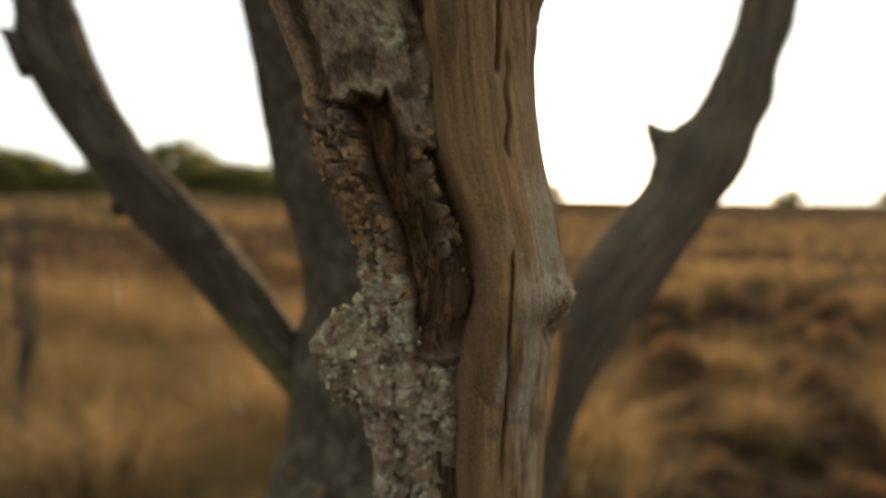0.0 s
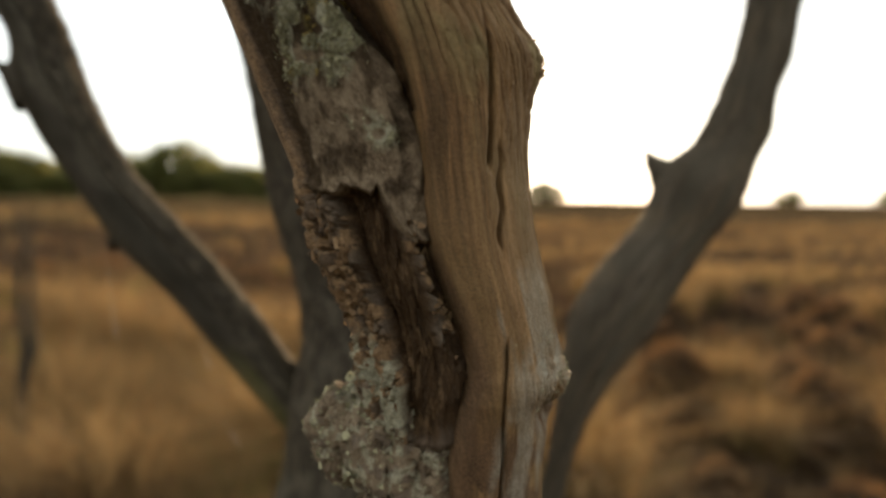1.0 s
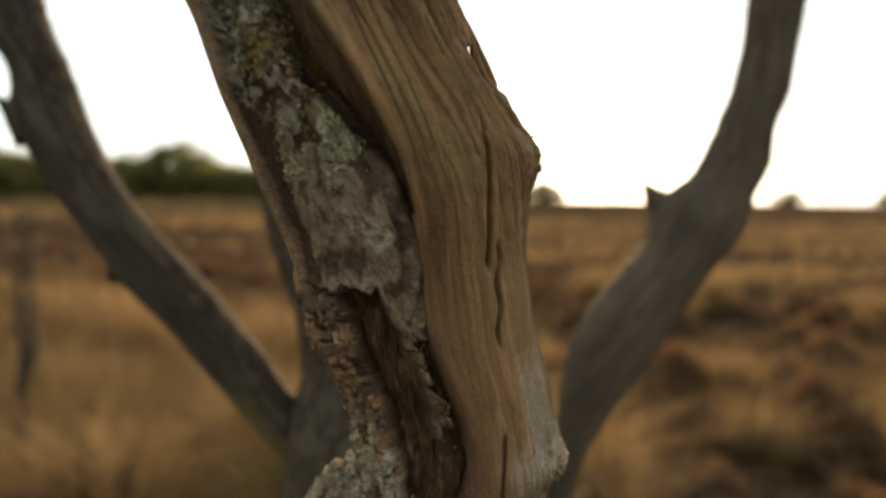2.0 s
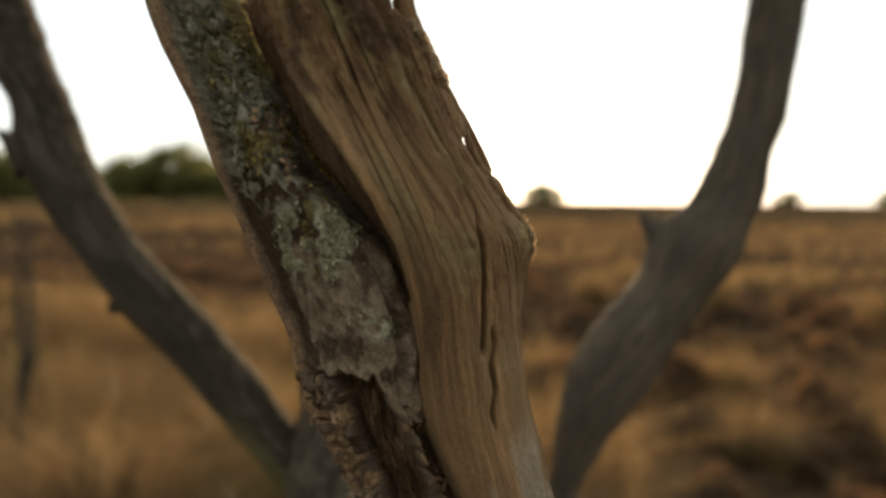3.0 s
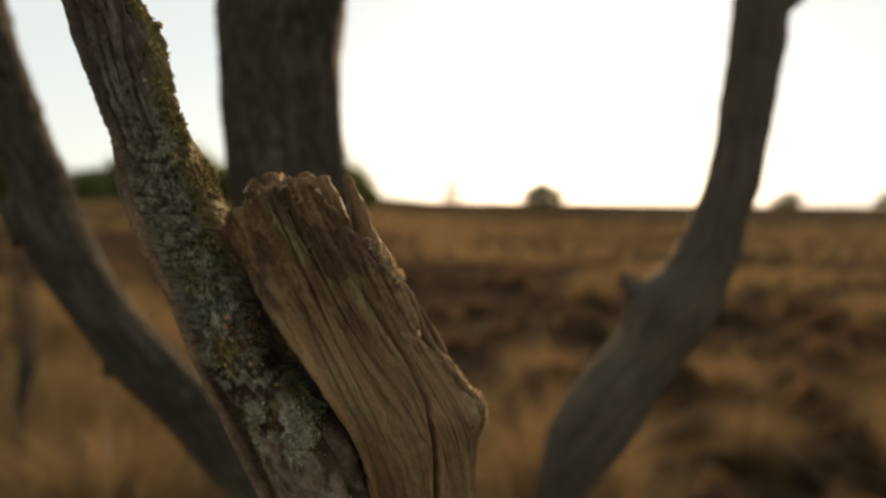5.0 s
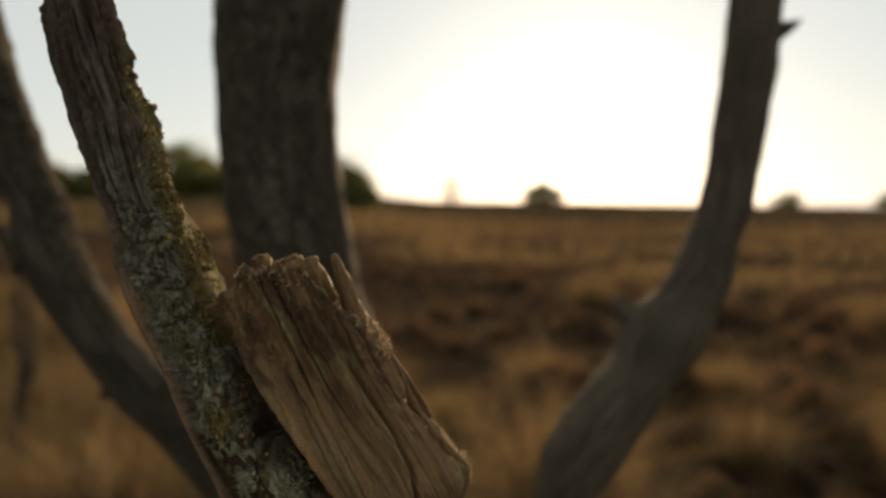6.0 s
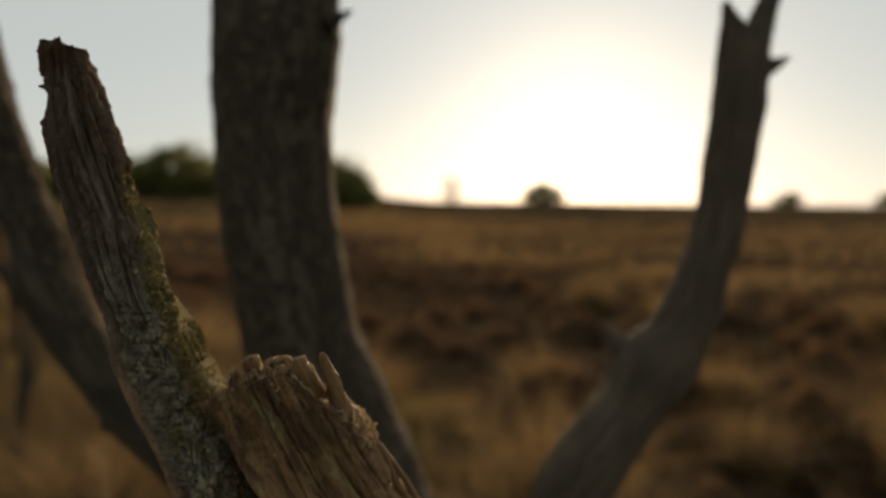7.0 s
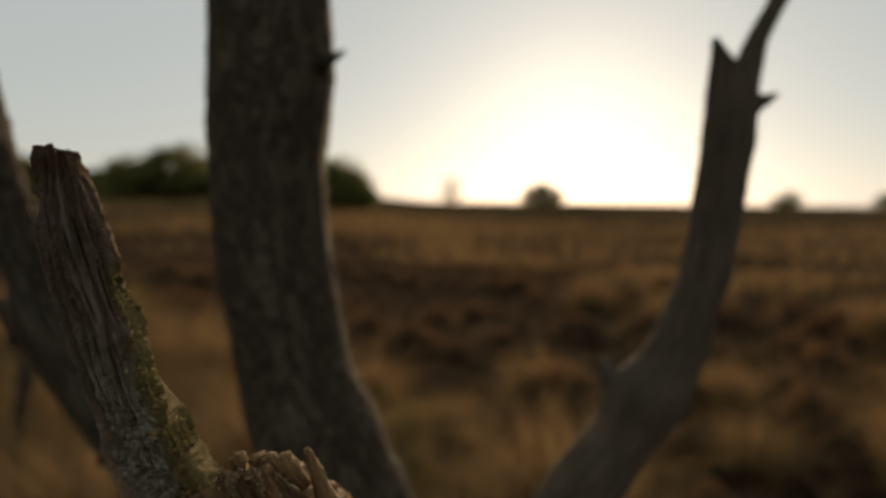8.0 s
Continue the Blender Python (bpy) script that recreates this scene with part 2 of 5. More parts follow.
def build_ground():
    r = np.concatenate([[0.0], np.geomspace(0.4, 4500, 170)])
    a = np.linspace(0, 2 * np.pi, 240, endpoint=False)
    R, A = np.meshgrid(r, a, indexing="ij")
    X, Y = R * np.sin(A), R * np.cos(A)
    v = np.stack([X, Y, ground_z(X, Y)], -1).reshape(-1, 3)
    ob = part("ground", mesh_of("ground", v, ring_faces(len(r), len(a))[:, ::-1]), FLOOR, None)
    tagged(ob, "open heath floor of dry grass and brown heather", "ground", kind="structure")


build_ground()

# ---- the dead tree ----
tree = tagged(new("dead_tree"), "weathered dead tree with bare forked limbs and one broken lichen-grown stem", "tree")
tree.matrix_basis = pose(0, 0.54, 0.0)


def column(name, left, right, yc, depth, z0, z1, material, rings=200, front=90, back=40, disp=None, attrs=None, seed=0, soften=0.01, label="", parent=None, cap=0.0, dense=None, square=1.0):
    """A stem built of level sections between a left and a right line of (z, x); yc: (z, y) of its middle; depth: its half depth over its half width."""
    fl, fr, fy = curve_of(left, soften), curve_of(right, soften), curve_of(yc, 0.02)
    zs, th = np.linspace(z0, z1, rings), angles(front, back)
    if dense:
        zs = np.concatenate([np.linspace(z0, dense[0], 20)[:-1], np.linspace(dense[0], dense[1], rings), np.linspace(dense[1], z1, 16)[1:]])
        rings = len(zs)
    Z, T = np.meshgrid(zs, th, indexing="ij")
    C, S = np.cos(T), np.sin(T)
    L, Rr = fl(Z), fr(Z)
    sl, sr = curve_of(left, 0.035), curve_of(right, 0.035)
    slope = np.gradient((sl(zs) + sr(zs)) / 2, zs)[:, None]
    hw = (Rr - L) / 2
    dp = (sr(Z) - sl(Z)) / 2 * depth / np.sqrt(1 + slope ** 2)
    X, Y = (L + Rr) / 2 + hw * np.sign(C) * np.abs(C) ** square, fy(Z) - dp * np.sign(S) * np.abs(S) ** square
    arc = T * hw.mean()
    d = disp(C, S, Z, X, arc) if disp else 0
    X, Y = X + d * C, Y - d * S
    if cap:
        Zt = Z + cap * (vnoise(C * 3 + 7, S * 3, seed) - 0.3) * smooth(z1 - 0.05, z1, Z)
    else:
        Zt = Z
    v = np.stack([X, Y, Zt], -1)
    top = v[-1].mean(0)
    v = np.concatenate([v.reshape(-1, 3), v[-1] * 0.5 + top * 0.5 - (0, 0, 0.006), np.repeat(top[None] - (0, 0, 0.01), len(th), 0)])
    n = rings + 2
    g = np.zeros((len(v), 3))
    g[:rings * len(th), 0], g[:rings * len(th), 1], g[:rings * len(th), 2] = arc.ravel(), Z.ravel(), seed
    at = {"grain": g}
    for key, val in (attrs(C, S, Z, X) if attrs else {}).items():
        at[key] = np.concatenate([np.broadcast_to(val, Z.shape).ravel(), np.zeros(2 * len(th))])
    me = mesh_of(name, v, ring_faces(n, len(th)), at)
    return part(name, me, material, parent or tree, label), v[:rings * len(th)].reshape(rings, len(th), 3)


def tube(name, points, radii, material, parent, sides=10, rough=0.12, seed=0, label="", steps=6, grit=0.7):
    """A rough round stick through points."""
    P, Rd = np.array(points, float), np.array(radii, float)
    t = np.linspace(0, len(P) - 1, (len(P) - 1) * steps + 1)
    Q = np.stack([np.interp(t, np.arange(len(P)), P[:, k]) for k in range(3)], -1)
    R = np.interp(t, np.arange(len(P)), Rd)
    for k in range(2):
        Q[1:-1] = (Q[:-2] + 2 * Q[1:-1] + Q[2:]) / 4
    D = np.gradient(Q, axis=0)
    D /= np.linalg.norm(D, axis=1, keepdims=True)
    U = np.cross(D, (0.31, 0.9, 0.29))
    U /= np.linalg.norm(U, axis=1, keepdims=True)
    W = np.cross(D, U)
    a = np.linspace(0, 2 * np.pi, sides, endpoint=False)
    rr = R[:, None] * (1 + rough * 2 * (fbm(np.cos(a)[None] * 1.5 + 9 + 0 * R[:, None], np.sin(a)[None] * 1.5 + t[:, None] * grit, seed) - 0.5))
    V = Q[:, None] + rr[..., None] * (np.cos(a)[None, :, None] * U[:, None] + np.sin(a)[None, :, None] * W[:, None])
    V = np.concatenate([V, np.repeat(Q[-1][None, None], sides, 1), ])
    V = np.concatenate([np.repeat(Q[0][None, None], sides, 1), V])
    g = np.zeros(V.shape)
    g[..., 0], g[..., 1] = a[None] * Rd.mean(), np.linspace(0, np.linalg.norm(np.diff(Q, axis=0), axis=1).sum(), len(V))[:, None]
    me = mesh_of(name, V.reshape(-1, 3), ring_faces(len(V), sides), {"grain": g.reshape(-1, 3)})
    return part(name, me, material, parent, label)


def limb_disp(amp, seed, furrow=0.006):
    def f(C, S, Z, X, arc):
        big = fbm(C * 1.6 + 5, S * 1.6 + Z * 9, seed, 3) - 0.5
        ridge = np.abs(fbm(arc / furrow + 0.8 * fbm(arc * 60, Z * 60, seed + 2, 2), Z * 22, seed + 1, 3) - 0.5)
        plate = np.floor(4 * fbm(arc * 300, Z * 90, seed + 5, 3)) / 4 - 0.4
        crack = np.exp(-((fbm(arc * 210 + 9, Z * 55, seed + 6, 3) - 0.5) / 0.03) ** 2)
        return amp * (1.6 * big - 2.6 * ridge - 0.35 + 0.9 * plate - 0.8 * crack)
    return f


def trunk():
    left = [(0.0, -0.22), (0.12, -0.16), (0.5, -0.125), (1.2, -0.12), (1.45, -0.125), (1.55, -0.115), (1.623, -0.094), (1.678, -0.076), (1.727, -0.073), (1.776, -0.063), (1.819, -0.068), (1.866, -0.085),
            (1.933, -0.099), (2.003, -0.111), (2.06, -0.116), (2.12, -0.118), (2.218, -0.115), (2.5, -0.10), (2.8, -0.085)]
    right = [(0.0, 0.24), (0.12, 0.17), (0.5, 0.13), (1.2, 0.12), (1.5, 0.11), (1.65, 0.09), (1.75, 0.072), (1.834, 0.042), (1.85, 0.032), (1.884, 0.020), (1.928, -0.004), (1.973, -0.012), (2.017, -0.019),
             (2.06, -0.024), (2.091, -0.025), (2.118, -0.021), (2.168, -0.016), (2.219, -0.020), (2.5, -0.02), (2.8, -0.03)]
    ob, v = column("trunk", left, right, [(0, 0.54), (2.8, 0.56)], 0.9, -0.15, 2.8, LIMB, 340, 120, 24, limb_disp(0.0022, 21),
                   lambda C, S, Z, X: {"bark": 0.75 * smooth(-0.9, 0.0, S) + 0 * Z, "crust": smooth(0.45, 0.62, fbm(C * 9 + 3, Z * 60, 33)) * 0.45, "green": smooth(1.85, 1.6, Z) * 0.5}, 21, label="grey furrowed bark on the tall trunk", cap=0.03, dense=(1.5, 2.35), square=0.72)
    tube("spur", [(-0.022, 0.53, 2.166), (-0.014, 0.53, 2.172), (-0.0035, 0.528, 2.177)], [0.008, 0.004, 0.0012], LIMB, ob, 8)


def left_limb():
    left = [(1.56, 0.0), (1.62, -0.025), (1.66, -0.045), (1.712, -0.083), (1.761, -0.124), (1.809, -0.163), (1.843, -0.198), (1.888, -0.230), (1.922, -0.253), (1.958, -0.271), (1.975, -0.276), (1.988, -0.273), (2.003, -0.276),
            (2.022, -0.288), (2.12, -0.335), (2.25, -0.38), (2.5, -0.44), (2.75, -0.50)]
    right = [(1.56, 0.06), (1.62, 0.02), (1.66, -0.005), (1.712, -0.04), (1.758, -0.0735), (1.792, -0.098), (1.833, -0.130), (1.863, -0.157), (1.895, -0.187), (1.929, -0.208), (1.964, -0.224), (2.004, -0.238), (2.028, -0.248),
             (2.063, -0.259), (2.1, -0.273), (2.143, -0.284), (2.3, -0.32), (2.5, -0.38), (2.75, -0.46)]

    def d(C, S, Z, X, arc):
        seam = C - 0.15 - 0.25 * np.sin(Z * 14) - 0.2 * (fbm(Z * 40, Z * 0, 5) - 0.5)
        rough = limb_disp(0.0027, 41)(C, S, Z, X, arc) * smooth(-0.05, 0.12, seam)
        return rough + 0.0022 * smooth(-0.02, 0.1, seam) - 0.004 * np.exp(-(seam / 0.05) ** 2) * smooth(1.8, 1.87, Z)

    ob, v = column("limb", left, right, [(1.55, 0.55), (1.8, 0.545), (2.75, 0.53)], 0.95, 1.57, 2.75, LIMB, 300, 88, 22, d,
                   lambda C, S, Z, X: {"bark": smooth(-0.1, 0.35, C - 0.25 * np.sin(Z * 14)), "crust": 0.4 * smooth(0.5, 0.66, fbm(C * 3, Z * 30, 35)), "green": smooth(1.80, 1.72, Z) * 0.9 + 0.5 * smooth(0.7, 0.95, C)},
                   41, label="half-barked grey limb with a long seam", cap=0.02, dense=(1.6, 2.25), square=0.75)
    tube("spur", [(-0.262, 0.54, 1.952), (-0.277, 0.54, 1.972), (-0.2885, 0.54, 1.981)], [0.013, 0.008, 0.0015], LIMB, ob, 9, 0.3)
    tube("spur", [(-0.203, 0.545, 1.85), (-0.209, 0.545, 1.846), (-0.2125, 0.545, 1.846)], [0.008, 0.005, 0.001], LIMB, ob, 8, 0.3)


def right_limb():
    left = [(1.45, 0.02), (1.55, 0.075), (1.62, 0.115), (1.66, 0.131), (1.699, 0.137), (1.742, 0.141), (1.79, 0.150), (1.823, 0.168), (1.851, 0.192), (1.872, 0.209), (1.90, 0.217), (1.912, 0.222), (1.922, 0.236), (1.928, 0.246), (1.947, 0.257),
            (1.967, 0.266), (1.996, 0.277), (2.03, 0.285), (2.092, 0.292), (2.12, 0.295), (2.186, 0.300), (2.202, 0.301)]
    right = [(1.45, 0.09), (1.55, 0.125), (1.62, 0.145), (1.66, 0.153), (1.699, 0.167), (1.738, 0.190), (1.778, 0.221), (1.816, 0.243), (1.852, 0.267), (1.874, 0.284), (1.89, 0.292), (1.915, 0.300), (1.926, 0.305), (1.938, 0.311), (1.967, 0.313),
             (1.996, 0.324), (2.03, 0.328), (2.08, 0.336), (2.116, 0.342), (2.15, 0.343), (2.165, 0.338), (2.185, 0.323), (2.202, 0.308)]

    def d(C, S, Z, X, arc):
        return limb_disp(0.0016, 61, 0.008)(C, S, Z, X, arc) - 0.003 * np.exp(-((C + 0.1 - 0.3 * np.sin(Z * 11)) / 0.07) ** 2) * smooth(1.95, 1.85, Z)

    ob, v = column("limb", left, right, [(1.45, 0.56), (1.7, 0.585), (2.2, 0.585)], 0.95, 1.46, 2.203, GLARE_BARE_LIMB, 300, 88, 22, d,
                   lambda C, S, Z, X: {"bark": 0.35 * smooth(0.40, 0.65, fbm(C * 6 + 4, Z * 50, 71)), "crust": 0.45 * smooth(0.45, 0.65, fbm(C * 6 + 1, Z * 45, 37)), "green": 0.0 * Z}, 61, 0.008, "pale grey-brown limb bent upright above a snapped stub")
    tube("stub", [(0.236, 0.588, 1.888), (0.224, 0.59, 1.906), (0.216, 0.592, 1.916), (0.2115, 0.594, 1.924)], [0.016, 0.011, 0.006, 0.0012], GLARE_BARE_LIMB, ob, 10, 0.35)
    tube("twig", [(0.323, 0.585, 2.13), (0.330, 0.586, 2.17), (0.342, 0.588, 2.205), (0.359, 0.59, 2.236), (0.41, 0.60, 2.33), (0.45, 0.61, 2.45)], [0.017, 0.013, 0.0085, 0.0075, 0.007, 0.005], GLARE_BARE_LIMB, ob, 16, 0.15)
    tube("spur", [(0.336, 0.58, 2.146), (0.347, 0.58, 2.151), (0.357, 0.578, 2.156)], [0.009, 0.005, 0.001], GLARE_BARE_LIMB, ob, 8, 0.3)


def curls():
    """Loose pale curls of bark low on the trunk and limb."""
    for pts, r in (([(0.148, 0.556, 1.664), (0.153, 0.548, 1.667), (0.158, 0.545, 1.672), (0.157, 0.545, 1.677), (0.153, 0.546, 1.678)], 0.0014),
                   ([(-0.040, 0.470, 1.650), (-0.0385, 0.464, 1.657), (-0.037, 0.462, 1.664), (-0.034, 0.463, 1.668)], 0.0018),
                   ([(-0.060, 0.480, 1.668), (-0.058, 0.474, 1.673), (-0.055, 0.472, 1.676)], 0.0012)):
        tube("bark_curl", pts, [r * 0.7] + [r] * (len(pts) - 2) + [r * 0.3], WOOD, tree, 8, 0.4, 9, "pale loose curl of bark")


trunk()
curls()
left_limb()
right_limb()

# ---- the broken stem close by ----
FY = lambda z: np.interp(z, [1.35, 1.45, 1.6, 1.7, 1.75, 1.80, 2.0, 2.1], [0.50, 0.43, 0.335, 0.284, 0.267, 0.255, 0.209, 0.209])
EDGE_L = curve_of([(1.4, -0.02), (1.6, 0.010), (1.72, 0.022), (1.78, 0.022), (1.815, 0.0195), (1.834, 0.0185), (1.8467, 0.0155), (1.8605, 0.0085), (1.8778, 0.0040), (1.8927, -0.0006), (1.9104, -0.0074), (1.932, -0.0150), (1.949, -0.0193), (1.965, -0.026),
                   (1.981, -0.030), (1.996, -0.0305), (2.014, -0.037), (2.035, -0.043), (2.052, -0.0465), (2.08, -0.046)])
EDGE_R = curve_of([(1.4, 0.07), (1.6, 0.082), (1.70, 0.081), (1.751, 0.079), (1.796, 0.0785), (1.810, 0.0795), (1.8175, 0.0818), (1.8245, 0.0862), (1.831, 0.0822), (1.843, 0.0795), (1.850, 0.0782), (1.862, 0.0742), (1.873, 0.0716), (1.882, 0.0703), (1.892, 0.0695),
                   (1.9027, 0.0702), (1.911, 0.0722), (1.9165, 0.0726), (1.9195, 0.0708), (1.9225, 0.0676), (1.9258, 0.0648), (1.9368, 0.0563), (1.9407, 0.0542), (1.952, 0.0492), (1.963, 0.043), (1.972, 0.0362), (1.985, 0.0315), (2.0, 0.029)], 0.0025)
GROOVE = curve_of([(1.4, 0.03), (1.6, 0.054), (1.75, 0.049), (1.80, 0.0478), (1.815, 0.0500), (1.8294, 0.0530), (1.8414, 0.0494), (1.855, 0.0442), (1.8661, 0.0402), (1.8776, 0.0386), (1.8863, 0.0388), (1.8958, 0.0374), (1.905, 0.0357), (1.9139, 0.0318), (1.9258, 0.0228), (1.9362, 0.0135), (1.9506, 0.0052), (1.9643, -0.001), (1.985, -0.006)])
WOODLIP = curve_of([(1.4, 0.035), (1.6, 0.059), (1.75, 0.052), (1.80, 0.0508), (1.815, 0.0528), (1.825, 0.0545), (1.8363, 0.0535), (1.8498, 0.0493), (1.8664, 0.0430), (1.8777, 0.0408), (1.884, 0.0413), (1.8945, 0.0392), (1.9024, 0.0381), (1.9152, 0.0346), (1.9266, 0.0287), (1.9387, 0.0208), (1.9551, 0.0087), (1.9683, 0.0028), (1.985, -0.002)])
FLAKE_IN = curve_of([(1.75, 0.036), (1.80, 0.0335), (1.8157, 0.0321), (1.8283, 0.0298), (1.8472, 0.0250), (1.8634, 0.0192), (1.8758, 0.0136), (1.886, 0.0095), (1.90, 0.004)])
PRONG_R = curve_of([(1.94, 0.011), (1.95, 0.007), (1.962, -0.0005), (1.972, -0.0045), (1.99, -0.0097), (2.008, -0.0157), (2.025, -0.0188), (2.046, -0.0263), (2.067, -0.033), (2.08, -0.036)])


GRAIN = curve_of([(1.4, -0.016), (1.6, 0.037), (1.75, 0.0435), (1.81, 0.0425), (1.835, 0.0405), (1.85, 0.0365), (1.866, 0.0318), (1.88, 0.0300), (1.90, 0.0282), (1.91, 0.0262), (1.9224, 0.0212), (1.9358, 0.0133), (1.9554, 0.003), (1.975, -0.005), (1.99, -0.011)], 0.012)


def whole_depth(x, z, deep=0.022):
    """Half depth of the unbroken stem at x."""
    l, r = EDGE_L(z), EDGE_R(z)
    u = np.clip((x - (l + r) / 2) / ((r - l) / 2), -0.985, 0.985)
    return deep * np.sqrt(1 - u * u) * np.clip((r - l) / 0.05, 0.6, 1.3)


def grid_normals(v):
    a, b = np.gradient(v, axis=0), np.gradient(v, axis=1)
    n = np.cross(b, a)
    return n / np.maximum(np.linalg.norm(n, axis=-1, keepdims=True), 1e-12)


def wood_side():
    """The stem's bare wood: from below to the torn, fibrous top of the stub."""
    rings, th = 680, angles(210, 30)
    t = np.linspace(0, 1, rings)[:, None]
    c, s = np.cos(th)[None], np.sin(th)[None]
    xt = 0.0145 + 0.0185 * c
    top = np.interp(xt, [-0.004, 0.001, 0.007, 0.0105, 0.012, 0.0145, 0.016, 0.018, 0.0195, 0.022, 0.0235, 0.026, 0.028, 0.031, 0.034],
                    [1.9735, 1.9745, 1.977, 1.9795, 1.983, 1.9845, 1.982, 1.9832, 1.9825, 1.9855, 1.984, 1.985, 1.980, 1.977, 1.970])
    top = top + 0.0012 * (vnoise(xt * 700, s * 2, 3) - 0.5) + np.where(s < 0, -0.008 + 0.007 * s, -0.008 * (1 - s) ** 2)
    bottom = 1.42
    Z = bottom + (top - bottom) * np.interp(t, [0, 0.06, 1], [0, 0.53, 1])
    C, S = c + 0 * Z, s + 0 * Z
    g, r = GROOVE(Z) - 0.002, EDGE_R(Z) - 0.0019 * smooth(1.935, 1.942, Z) * smooth(1.958, 1.952, Z)
    hw = (r - g) / 2
    X = (g + r) / 2 + hw * C
    A = (g + r) / 2 + hw * (np.pi / 2 - ((th[None] + np.pi / 2) % (2 * np.pi) - np.pi / 2))
    k = smooth(1.925, 1.965, Z)
    fronty = (1 - k) * whole_depth(X, Z) * np.abs(S) ** np.where(C < 0, 0.30, 0.35) + k * 0.0205 * np.abs(S) ** 0.55
    # the wood's inner side falls away from its lip into the groove
    lip = WOODLIP(Z)
    lipped = smooth(1.80, 1.835, Z) * smooth(1.972, 1.955, Z)
    fall = smooth(lip + 0.0004, np.minimum(g, lip - 0.0045) * (Z < 1.9) + (lip - 0.0022) * (Z >= 1.9), X) * lipped
    fronty = np.maximum(fronty - (0.005 + 0.0105 * smooth(1.885, 1.925, Z)) * fall, -0.004)
    Y = FY(Z) - np.where(S > 0, fronty, -0.018 * np.abs(S) ** 0.7)
    # behind, the wood leaves a gap beside the prong
    X = X + 0.0045 * smooth(0.6, -0.6, S) * smooth(0.1, -0.9, C) * smooth(1.922, 1.94, Z)
    w = (X - g) / (r - g)
    across = X - GRAIN(Z) + 0.004 * np.sign(-S) * (1 - np.abs(C))
    # fibres, plates, cracks and the torn end
    wob = 0.0008 * (fbm(Z * 45, across * 60, 9, 3) - 0.5) + 0.0003 * (fbm(Z * 220, across * 300, 10, 2) - 0.5)
    q = across + wob
    upper = smooth(1.875, 1.935, Z)
    torn = smooth(1.938, 1.966, Z)
    fib = 0.5 * vnoise(q * 2600, Z * 60, 4) + 0.8 * vnoise(q * 1300, Z * 38, 6) + vnoise(q * 650, Z * 26, 7) - 1.15
    ridge = fbm(q * 240, Z * 12, 8, 3) - 0.5
    chunk = np.floor(5 * fbm(q * 300, Z * 34, 12, 2)) / 5 - 0.5
    split = fbm(q * 230 + 40, Z * 7, 13, 2) - 0.5
    split2 = fbm(q * 620 + 40, Z * 16, 16, 2) - 0.5
    pits = fbm(A * 900, Z * 420, 20, 3) - 0.5
    fib = fib * (0.25 + 0.9 * smooth(0.38, 0.62, fbm(q * 110, Z * 30, 113, 3)))
    d = 0.0010 * (0.16 + 0.30 * upper + 0.6 * torn) * fib + 0.0060 * (0.05 + 0.07 * upper + 1.15 * torn) * ridge + (0.0006 * upper + 0.0032 * torn) * chunk * np.abs(S)
    d = d + 0.0006 * pits * (0.6 + upper) + 0.0016 * torn * (fbm(A * 1100, Z * 520, 90, 3) - 0.5)
    d = d + 0.0016 * upper * (fbm(q * 95 + 7, Z * 38, 68, 3) - 0.5) + 0.0006 * (0.3 + upper) * (fbm(q * 1500, Z * 160, 92, 3) - 0.5) * np.abs(S)
    d = d - 0.0044 * np.exp(-(split / 0.022) ** 2) * (0.012 + 0.15 * upper + 1.2 * torn) - 0.0013 * np.exp(-(split2 / 0.03) ** 2) * (0.12 + 0.45 * upper + 0.5 * torn)
    end = smooth(1.955, 1.975, Z)
    d = d + end * (0.0022 * (fbm(q * 420, Z * 160, 24, 3) - 0.5)) - 0.0022 * smooth(0.9965, 1.0, t + 0 * Z) * (0.4 + vnoise(th[None] * 9 + 0 * Z, Z * 0, 25))
    crack_x = np.interp(Z, [1.868, 1.885, 1.8975, 1.912, 1.924, 1.9366, 1.9445, 1.962], [0.0572, 0.0568, 0.0570, 0.0566, 0.0548, 0.0490, 0.0442, 0.034]) + 0.0006 * (fbm(Z * 160, 0 * Z, 99, 3) - 0.5)
    d = d - 0.0050 * np.exp(-((X - crack_x) / 0.00065) ** 2) * smooth(1.884, 1.889, Z) * smooth(1.962, 1.94, Z) * (S > 0)
    d = d - 0.0034 * np.exp(-((X - 0.0602 - 0.0005 * np.sin(Z * 500)) / 0.0006) ** 2) * smooth(1.862, 1.87, Z) * smooth(1.895, 1.888, Z) * (S > 0)
    d = d - 0.0012 * smooth(0, 0.0012, X - crack_x) * smooth(1.875, 1.89, Z) * smooth(1.95, 1.93, Z) * (S > 0)
    low_x = 0.0619 + 0.0006 * np.sin(Z * 130) + 0.0005 * (fbm(Z * 220, 0 * Z, 100, 2) - 0.5)
    d = d - 0.0035 * np.exp(-((X - low_x) / 0.0006) ** 2) * smooth(1.76, 1.78, Z) * smooth(1.842, 1.836, Z) * (S > 0)
    F2 = (S > 0).astype(float)
    knot = np.exp(-(((X - 0.082) / 0.009) ** 2 + ((Z - 1.823) / 0.010) ** 2))
    d = d + knot * (0.0052 * (fbm(X * 330, Z * 260, 14, 4) - 0.42) - 0.0012 * np.exp(-((fbm(X * 260, Z * 420, 64, 2) - 0.5) / 0.04) ** 2)) - 0.0035 * np.exp(-(((X - 0.0775) / 0.004) ** 2 + ((Z - 1.814) / 0.005) ** 2)) * F2
